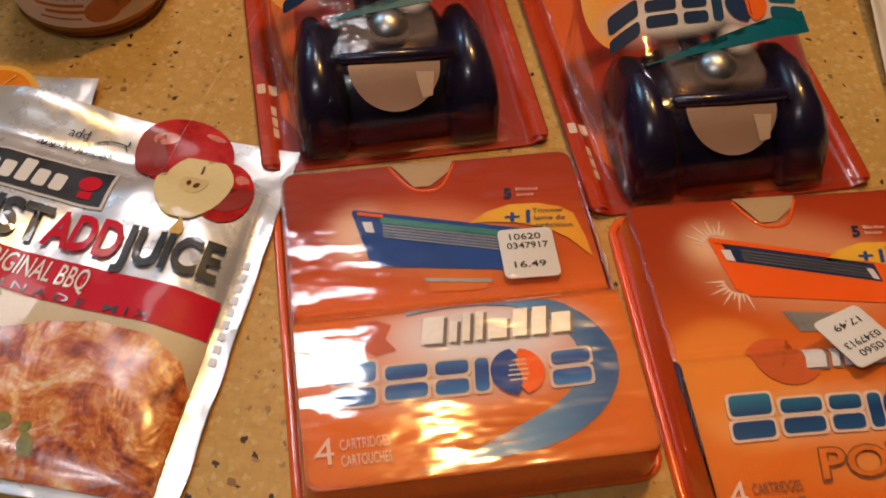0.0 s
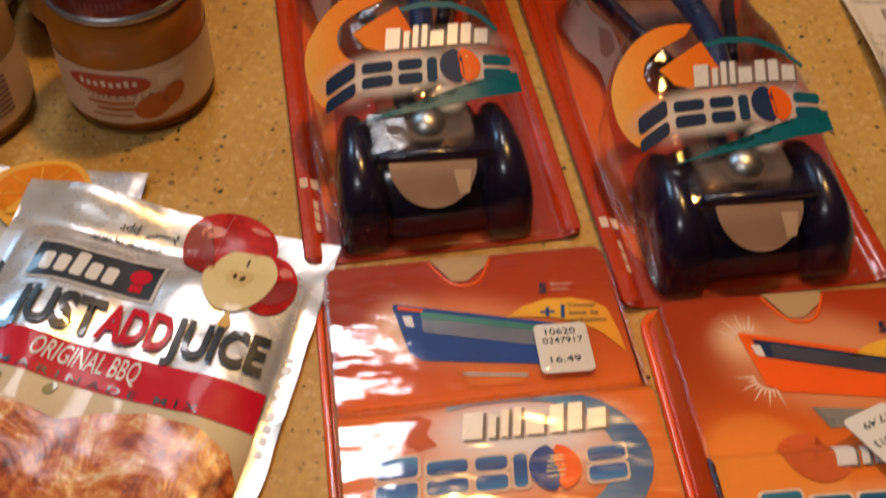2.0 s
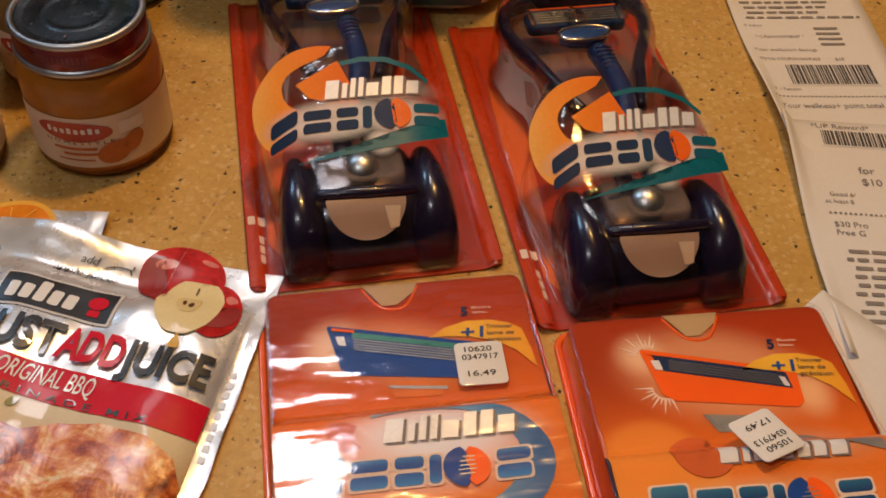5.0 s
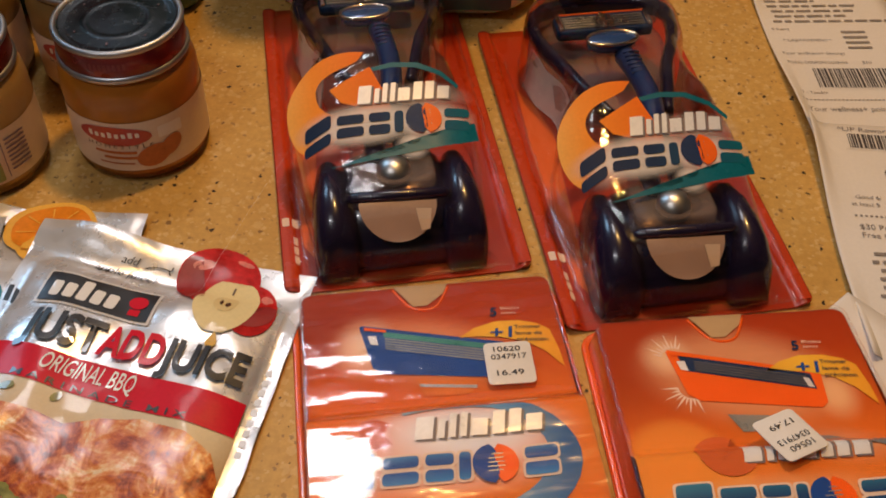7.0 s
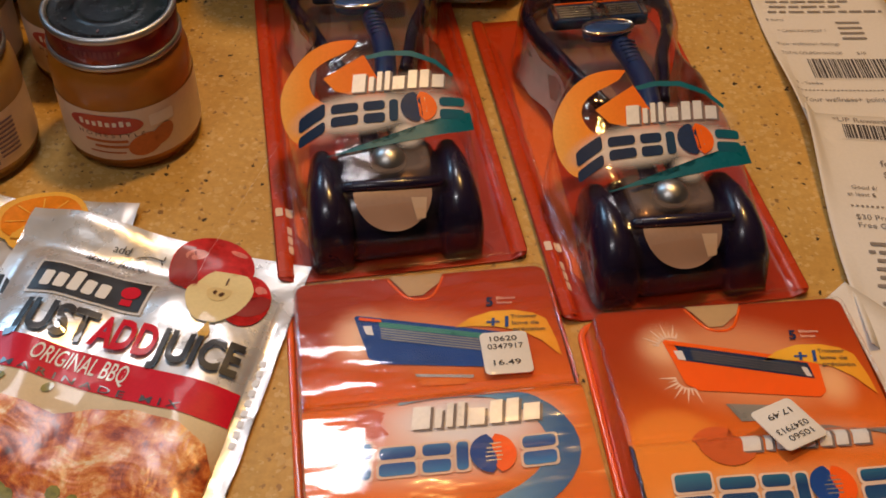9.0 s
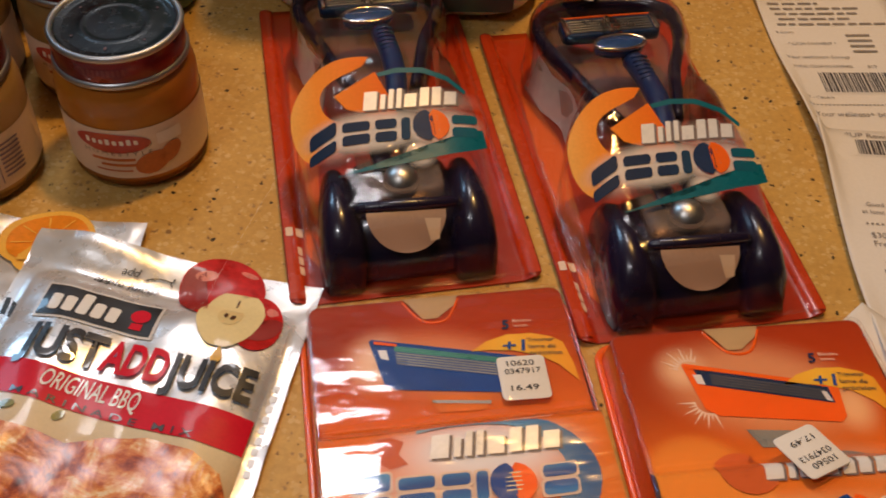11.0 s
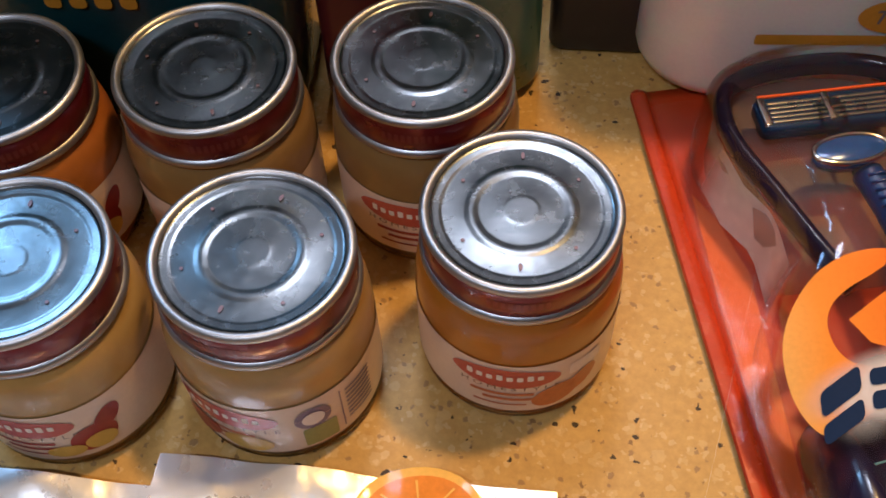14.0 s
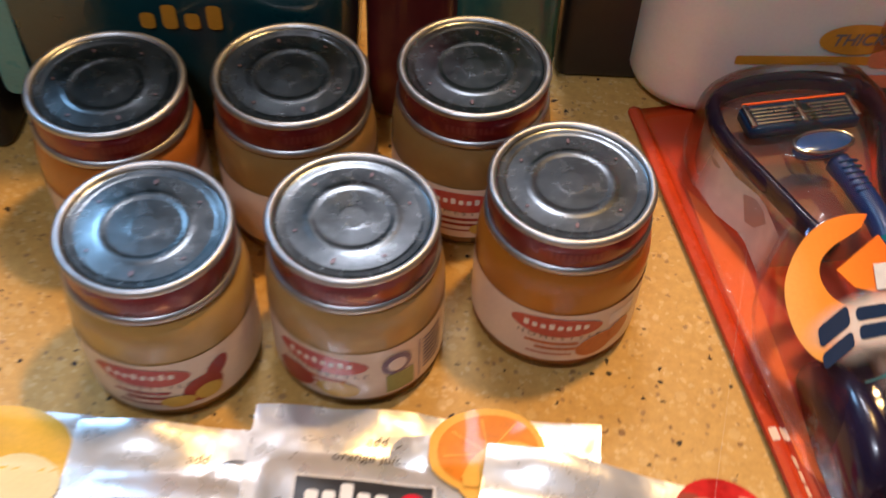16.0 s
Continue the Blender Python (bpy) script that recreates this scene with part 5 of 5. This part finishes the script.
    loop = [(0.0420, 0.1000, 0.034), (0.0352, 0.1168, 0.035), (0.0277, 0.1409, 0.035), (0.0215, 0.160, 0.035), (0.0203, 0.174, 0.035), (0.0258, 0.1898, 0.0325), (0.0420, 0.1985, 0.031), (0.0665, 0.1997, 0.031), (0.0860, 0.1928, 0.0325), (0.0936, 0.1790, 0.035), (0.0900, 0.158, 0.035), (0.0800, 0.1352, 0.035), (0.0745, 0.1150, 0.035), (0.0700, 0.1000, 0.034)]
    for side in (0, 1):
        skirt = []
        for q in range(13):
            v = 0.108 + 0.0062 * q
            x = shell_span(v)[side]
            skirt.append([(x, v, 0.0035), (x * 0.94 + 0.056 * 0.06, v, 0.016), (x * 0.89 + 0.056 * 0.11, v, 0.026)])
        part("shell_skirt", loft(skirt, False, False, False), SKIRT_GLEAM, top, "clear plastic wall with a pale highlight painted on").visible_shadow = False
    part("tray_rim", tube(smooth_path(loop, 6), 0.0032, 10, 1.6), PURPLE_PLASTIC, top, "dark purple rim round the razor head")

    # printed label on the shell
    lu, lv = cuts(0, CW, 0.004), cuts(0, CL, 0.004)

    def pr(name, polys, mat, lift=0.0, parent=None, lab=""):
        return part(name, sheet(polys, label_z, lu, lv, lift), mat, parent or top, lab)

    outer = [(0.0480, 0.0996), (0.0400, 0.1005), (0.0300, 0.0988), (0.0210, 0.0940), (0.0140, 0.0865), (0.0098, 0.0780), (0.0088, 0.0690), (0.0100, 0.0600), (0.0135, 0.0525), (0.0180, 0.0490)]
    inner = [(0.0440, 0.0950), (0.0385, 0.0925), (0.0320, 0.0900), (0.0265, 0.0866), (0.0237, 0.0825), (0.0230, 0.0785), (0.0238, 0.0740), (0.0258, 0.0705), (0.0290, 0.0680), (0.0345, 0.0665)]
    outer, inner = [[(p.x, p.y) for p in smooth_path([(x, y, 0) for x, y in line], 4)] for line in (outer, inner)]
    g = [[outer[q], outer[q + 1], inner[q + 1], inner[q]] for q in range(len(outer) - 1)]
    g.append([(0.0180, 0.0490), (0.0250, 0.0520), (0.0360, 0.0580), (0.0480, 0.0640), (0.0570, 0.0680), (0.0555, 0.0740), (0.0450, 0.0705), (0.0400, 0.0682), (0.0345, 0.0665)])
    g.append([(0.0295, 0.0808), (0.0342, 0.0735), (0.0400, 0.0712), (0.0450, 0.0705), (0.0555, 0.0740), (0.0549, 0.0769), (0.0496, 0.0915)])
    emblem = pr("emblem", g, G_ORANGE, 0.0, top, "orange curved emblem printed on the shell")
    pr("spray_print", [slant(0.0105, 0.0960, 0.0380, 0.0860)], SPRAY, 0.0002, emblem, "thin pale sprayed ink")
    pr("teal_swoosh", [[(0.0945, 0.0590), (0.0850, 0.0545), (0.0700, 0.0495), (0.0500, 0.0440), (0.0266, 0.0400), (0.0266, 0.0407), (0.0480, 0.0425), (0.0700, 0.0450), (0.0880, 0.0478), (0.0950, 0.0500)]], TEAL_LABEL, 0.0005, emblem, "teal sweep")
    pr("teal_arc", [[(0.0500, 0.0905), (0.0600, 0.0925), (0.0720, 0.0915), (0.0830, 0.0865), (0.0900, 0.0790), (0.0890, 0.0770), (0.0820, 0.0840), (0.0710, 0.0888), (0.0600, 0.0898), (0.0510, 0.0885)]], TEAL_LABEL, 0.0003, emblem)
    for q, (w, h) in enumerate(LOGO_STEPS):
        u0 = 0.0415 + LOGO_STARTS[q] * 0.046
        base, tip = 0.0710, 0.0710 + 0.0094 * h
        for name, d, mat, lift in (("logo_bar_edge", 0.0005, SHADOW_INK, 0.0007), ("logo_bar", 0.0, SILVER_INK, 0.0009)):
            pr(name, [[(u0 + d * 1.6, base - d), (u0 + w * 0.046 + d * 2, base - d * 1.5), (u0 + w * 0.046 + 0.2 * (tip - base) + d * 2, tip - d), (u0 + 0.2 * (tip - base), tip - d)]], mat, lift, emblem)
    for poly in plain_word(0.0148, 0.0545, 0.0760, 0.0135, lambda x: -0.0072 * step01((0.034 - x) / 0.022)):
        pr("wordmark_bar", [poly], WORD_NAVY, 0.0006, emblem, "plain navy bar")
    disc = pr("wordmark_disc", [oval(0.0710, 0.0612, 0.0058, 0.0060, 26)], SILVER_INK, 0.0006, emblem)
    pr("disc_navy", [crescent(0.0705, 0.0612, 0.0078, 0.0050, 95, 265, (0.0022, 0))], NAVY_INK, 0.0009, disc)
    pr("disc_orange", [crescent(0.0715, 0.0612, 0.0078, 0.0052, -80, 80, (-0.0016, 0))], ORANGE_HOT, 0.0009, disc)
    pr("disc_lines", [slant(0.0680, 0.0745, 0.0580 + 0.0017 * q, 0.0585 + 0.0017 * q) for q in range(5)], STEEL_INK, 0.0009, disc)

    if priced:
        st = part("price_sticker", block(-0.0097, -0.0108, 0.0097, 0.0108, 0.0, 0.0004, 0.0022, 0.0002), STICKER, top, "cream price sticker")
        st.matrix_local = pose(0.0490, 0.2020, 0.0400, -14, 0, -32)
        for q, (x, w) in enumerate(((-0.006, 0.004), (0.001, 0.005))):
            part("price_print", sheet([rr(x, -0.004 + 0.005 * q, x + w, 0.0, 0.0006, 2)], lambda u, v: 0.0004, (), (), 0.0002), RECEIPT_INK, st)

    # clear shell over all
    rings = []
    for v in [0.001, 0.003, 0.006, 0.010, 0.016] + [0.022 + 0.006 * q for q in range(30)] + [0.2, 0.204, 0.207, 0.209]:
        a, b = shell_span(v)
        h = shell_top(v)
        c, w = (a + b) / 2, (b - a) / 2
        ring = []
        for q in range(25):
            t = math.pi * (1 - q / 24)
            x = math.copysign(abs(math.cos(t)) ** 0.42, math.cos(t))
            ring.append((c + w * x, v, 0.0020 + (h - 0.0020) * abs(math.sin(t)) ** 0.42))
        rings.append(ring)
    rings.sort(key=lambda r: r[0][1])
    shell = part("clear_shell", loft(rings, True, True, False), CLEAR, top, "clear formed plastic shell")
    shell.visible_shadow = False
    lip = [(shell_span(q)[0], q, 0.0045) for q in LIP_STEPS]
    lip += [(shell_span(q)[1], q, 0.0045) for q in LIP_STEPS[::-1]]
    part("shell_lip", tube(smooth_path(lip + lip[:1], 4), 0.0008, 8), CLEAR_EDGE, shell, "thick clear edge").visible_shadow = False
    hem = [(0.0040, 0.0035, 0.0040), (0.0300, 0.0010, 0.0032), (0.0700, 0.0012, 0.0032), (CW - 0.0050, 0.0025, 0.0040), (CW - 0.0045, 0.0900, 0.0050), (CW - 0.0045, 0.1900, 0.0050)]
    part("flange_hem", tube(crinkled(hem, m.translation.x * 90, 0.0012), 0.0009, 6), CLEAR_EDGE, top, "crinkled clear hem").visible_shadow = False
    fold = [(0.0105, 0.012, 0.0045), (0.0090, 0.060, 0.0050), (0.0092, 0.120, 0.0050), (0.0100, 0.190, 0.0050)]
    part("flange_hem", tube(crinkled(fold, m.translation.x * 50 + 7, 0.0010), 0.0008, 6), CLEAR_EDGE, top, "crinkled clear hem").visible_shadow = False
    foot = part("shell_flange", sheet([rr(0.006, 0.001, CW - 0.006, CL - 0.008, 0.006, 4)], card_z, cu, cv, 0.0014), CLEAR_CRINKLE, top, "clear crinkled flange")
    foot.visible_shadow = False
    return top


razor_blister(pose(-0.0110, 0.3410, 0, 0, 0, 16.3), "razor in a clear blister pack beside baby food jars")
razor_blister(pose(0.1134, 0.3365, 0, 0, 0, 15.9), "razor in a clear blister pack with a cream price sticker", True)


# ---- receipts and paper ----
def paper(name, m, w, h, curl, seed, label, category, group=""):
    def zf(u, v):
        lift = curl * (step01((0.012 - u) / 0.012) ** 2) * (0.5 + 0.5 * math.sin(v * 34 + seed))
        return 0.0009 + lift + 0.0010 * (1 + noise.noise(Vector((u * 14, v * 11, seed))))
    top = thing(name, m, label, category, group)
    cu, cv = cuts(0, w, 0.008) + [0.002, 0.004, 0.006], cuts(0, h, 0.010)
    bm = sheet([slant(0, w, 0, h)], zf, cu, cv, 0.0)
    bmesh.ops.solidify(bm, geom=bm.faces[:], thickness=0.0002)
    part("sheet", bm, PAPER, top)
    return top, zf, cu, cv


def type_bars(rng, rows, w, left=0.006):
    out = []
    for v, h, share in rows:
        u = left + rng.uniform(0, 0.004)
        end = left + (w - left) * share
        while u < end:
            n = rng.uniform(0.003, 0.010)
            out.append(rr(u, v, min(u + n, end + 0.002), v + h, h * 0.25, 2))
            u += n + rng.uniform(0.0012, 0.002)
    return out


def barcode(rng, u0, u1, v0, v1):
    out, u = [], u0
    while u < u1:
        n = rng.choice((0.0004, 0.0006, 0.0010, 0.0014))
        out.append(slant(u, u + n, v0, v1))
        u += n + rng.choice((0.0004, 0.0006, 0.0009))
    return out


def lay_barcode(sheet_of, zf, cu, cv, u0, u1, v0, v1):
    ground = part("barcode", sheet([slant(u0 - 0.003, u1 + 0.003, v0 - 0.001, v1 + 0.001)], zf, cu, cv, 0.0002), PAPER, sheet_of, "black barcode on white")
    for q in barcode(rng, u0, u1, v0, v1):
        part("bar", sheet([q], zf, cu, cv, 0.0005), BAR_INK, ground)


rng = random.Random(4)
RW = 0.080
r1, zf, cu, cv = paper("receipt", pose(0.2330, 0.4700, 0, 0, 0, 8.5), RW, 0.30, 0.007, 1.0, "long white till receipt with a barcode", "receipt", "till receipts")
for line in [("TOTAL COUPON SAVINGS", 0.0055, 0.0765, 0.0024, 0.034, 0, 0, 0), ("$10", 0.0480, 0.0765, 0.0024, None, 0, 0, 0), ("Your wellness+ Savings", 0.0045, 0.0850, 0.0026, 0.036, 0, 0, 0), ("* CASH PAYMENT *", 0.0085, 0.0975, 0.0024, 0.028, 0, 0, 0), ("9 Items", 0.0045, 0.1085, 0.0024, None, 0, 0, 0), ("T - Taxable", 0.0065, 0.0495, 0.0022, None, 0, 0, 0), ("Your wellness+ point total", 0.0065, 0.0345, 0.0040, 0.055, 0, 0, 0)]:
    part("printed_line", words([line], zf, cu, cv, 0.0004), RECEIPT_INK, r1)
lay_barcode(r1, zf, cu, cv, 0.0180, 0.0640, 0.0550, 0.0720)
part("dotted_line", sheet([rr(0.0050 + 0.0022 * q, 0.0438, 0.0063 + 0.0022 * q, 0.0448, 0.0003, 1) for q in range(32)], zf, cu, cv, 0.0004), RECEIPT_INK, r1)
part("text_print", sheet(type_bars(rng, [(0.1165 + 0.0052 * q, 0.0020, rng.uniform(0.3, 0.9)) for q in range(30)], RW) + [rr(0.044, 0.0905 + 0.005 * q, 0.058, 0.0925 + 0.005 * q, 0.0004, 2) for q in range(4)], zf, cu, cv, 0.0004), RECEIPT_INK, r1)

r2, zf, cu, cv = paper("receipt", pose(0.2395, 0.3350, 0.0022, 0, 0, 3.5), RW, 0.158, 0.008, 2.4, "white reward coupon slip with a barcode", "receipt", "till receipts")
lay_barcode(r2, zf, cu, cv, 0.0200, 0.0640, 0.1390, 0.1500)
for line in [("*UP Reward*", 0.0160, 0.1520, 0.0034, 0.030, 0, 0, 0), ("for", 0.0330, 0.1185, 0.0046, None, 0, 0, 0.01), ("$10", 0.0330, 0.1100, 0.0046, None, 0, 0, 0.01), ("Good 6/", 0.0150, 0.1010, 0.0026, None, 0, 0, 0), ("at least $", 0.0120, 0.0960, 0.0026, None, 0, 0, 0), ("$30 Pro", 0.0130, 0.0800, 0.0034, None, 0, 0, 0), ("Free G", 0.0130, 0.0745, 0.0034, None, 0, 0, 0)]:
    part("printed_line", words([line], zf, cu, cv, 0.0004), RECEIPT_INK, r2)
part("dotted_line", sheet([rr(0.0120 + 0.0024 * q, 0.0885, 0.0134 + 0.0024 * q, 0.0897, 0.0003, 1) for q in range(26)], zf, cu, cv, 0.0004), RECEIPT_INK, r2)
part("text_print", sheet(type_bars(rng, [(0.0630 - 0.0052 * q, 0.0022, rng.uniform(0.4, 0.9)) for q in range(9)], RW, 0.013), zf, cu, cv, 0.0004), RECEIPT_INK, r2)

r3, zf, cu, cv = paper("receipt", pose(0.2560, 0.2250, 0.0048, 0, 0, -35), 0.12, 0.14, 0.004, 0.3, "blank white corner of a folded paper slip", "receipt", "till receipts")
r3.matrix_world = pose(0.2350, 0.3720, 0.0044, 0, 0, -41) @ Matrix.Translation((0, -0.14, 0))
slip, zf, cu, cv = paper("coupon", pose(-0.2000, 0.0900, 0, 0, 0, -2.0), 0.1790, 0.1130, 0.001, 5.0, "white paper coupon with faded pink print", "coupon")
part("pink_print", sheet([rr(0.090, 0.070, 0.150, 0.090, 0.008, 4)], zf, cu, cv, 0.0003), PINK_SMEAR, slip)


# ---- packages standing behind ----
# added panel, no real part: blocks light and darkens the space behind
slab("added_shade_panel", -0.75, 0.690, 0.0, 0.16, 0.720, 0.24, SHADE_DARK, 0.006)


def rounded_box(w, d, h, r, foot, bulge=0.0, levels=9):
    rings = []
    for ins, z in [(foot, 0.0), (foot * 0.55, foot * 0.12), (foot * 0.25, foot * 0.38), (foot * 0.06, foot * 0.75), (0.0, foot)] + [(-bulge * math.sin(math.pi * q / levels), foot + (h - 2 * foot) * q / levels) for q in range(1, levels)] + [(0, h - foot), (foot * 0.3, h - foot * 0.4), (foot, h)]:
        rings.append([(x, y, z) for x, y in rr(-w / 2 + ins, ins, w / 2 - ins, d - ins, max(r - ins * 0.5, 0.002), 7)])
    return loft(rings)


def on_front(polys, y=-0.0006):
    bm = sheet(polys, flat, (), (), 0)
    for v in bm.verts:
        v.co = Vector((v.co.x, y, v.co.y))
    return bm


jug = thing("milky_jug", pose(0.0090, 0.5570, 0.0016, 0, 0, 7), "milky white plastic jug with yellow and peach label", "jug")
part("jug_body", rounded_box(0.158, 0.075, 0.19, 0.030, 0.012), MILKY, jug)
lab = part("label_band", on_front([rr(-0.040, 0.0355, 0.058, 0.0405, 0.001, 2)]), AMBER_TAB, jug, "amber printed band")
part("label_peach", on_front([rr(0.008, 0.0170, 0.058, 0.0300, 0.002, 2), rr(0.020, 0.034, 0.058, 0.080, 0.004, 3)], -0.0009), PEACH, jug, "peach printed picture")
part("label_base", on_front([rr(0.012, 0.0085, 0.062, 0.0225, 0.003, 3)], -0.0012), DARK_GREEN, jug, "dark green printed foot")
tabo = part("label_oval", on_front([oval(0.012, 0.0500, 0.0175, 0.0085, 30)], -0.0009), AMBER_TAB, jug, "amber oval")
tw = words([("THICK", 0.0010, 0.0470, 0.0062, 0.024, 2, 0.25, 0.02)], flat, (), (), 0)
for v in tw.verts:
    v.co = Vector((v.co.x, -0.0014, v.co.y))
part("oval_words", tw, SHADOW_INK, tabo)

bottle = thing("green_bottle", pose(-0.1310, 0.5410, 0, 0, 0, 18), "sea green plastic bottle behind the jars", "bottle")
part("bottle_body", rounded_box(0.052, 0.045, 0.17, 0.016, 0.007), GREEN_PLASTIC, bottle)
box = thing("maroon_package", pose(-0.1740, 0.5340, 0, 0, 0, 3), "dark maroon plastic package in shade", "package")
part("box_body", rounded_box(0.040, 0.05, 0.15, 0.008, 0.006), MAROON, box)
part("package_print", on_front([rr(-0.010, 0.085, 0.014, 0.112, 0.006, 3)], -0.0008), LABEL_CRIMSON, box, "faint red print")
bag = thing("teal_bag", pose(-0.2730, 0.5090, 0, 0, 0, 6), "dark teal plastic diaper bag with light patches", "bag")
part("bag_body", rounded_box(0.152, 0.10, 0.21, 0.020, 0.012, 0.004), TEAL_FILM, bag)
for patch in (rr(-0.062, 0.086, -0.014, 0.118, 0.008, 3), rr(0.034, 0.084, 0.066, 0.112, 0.008, 3), rr(-0.073, 0.030, -0.060, 0.10, 0.004, 3)):
    part("bag_patch", on_front([patch], -0.0035), TEAL_LIGHT, bag, "light teal patch")
for q in range(4):
    part("bag_bar", on_front([rr(-0.008 + 0.009 * q, 0.068, -0.002 + 0.009 * q, 0.076 + 0.004 * (q % 2), 0.002, 3)], -0.0045), AMBER_TAB, bag, "orange printed bar")
# dark blocks put into two gaps where only shade lies
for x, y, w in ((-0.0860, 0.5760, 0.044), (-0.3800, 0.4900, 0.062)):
    dark = thing("shade_block", pose(x, y, 0, 0, 0, 4), "dark block added in place of the deep shade", "package")
    part("box_body", rounded_box(w, 0.05, 0.14, 0.006, 0.004), SHADE_DARK, dark)
part("bottle_foot", lathe([(0.006, 0.0), (0.012, 0.0006), (0.013, 0.002)], 24, True, True), DARK_GREEN, bottle).location = (0, 0.0225, 0)
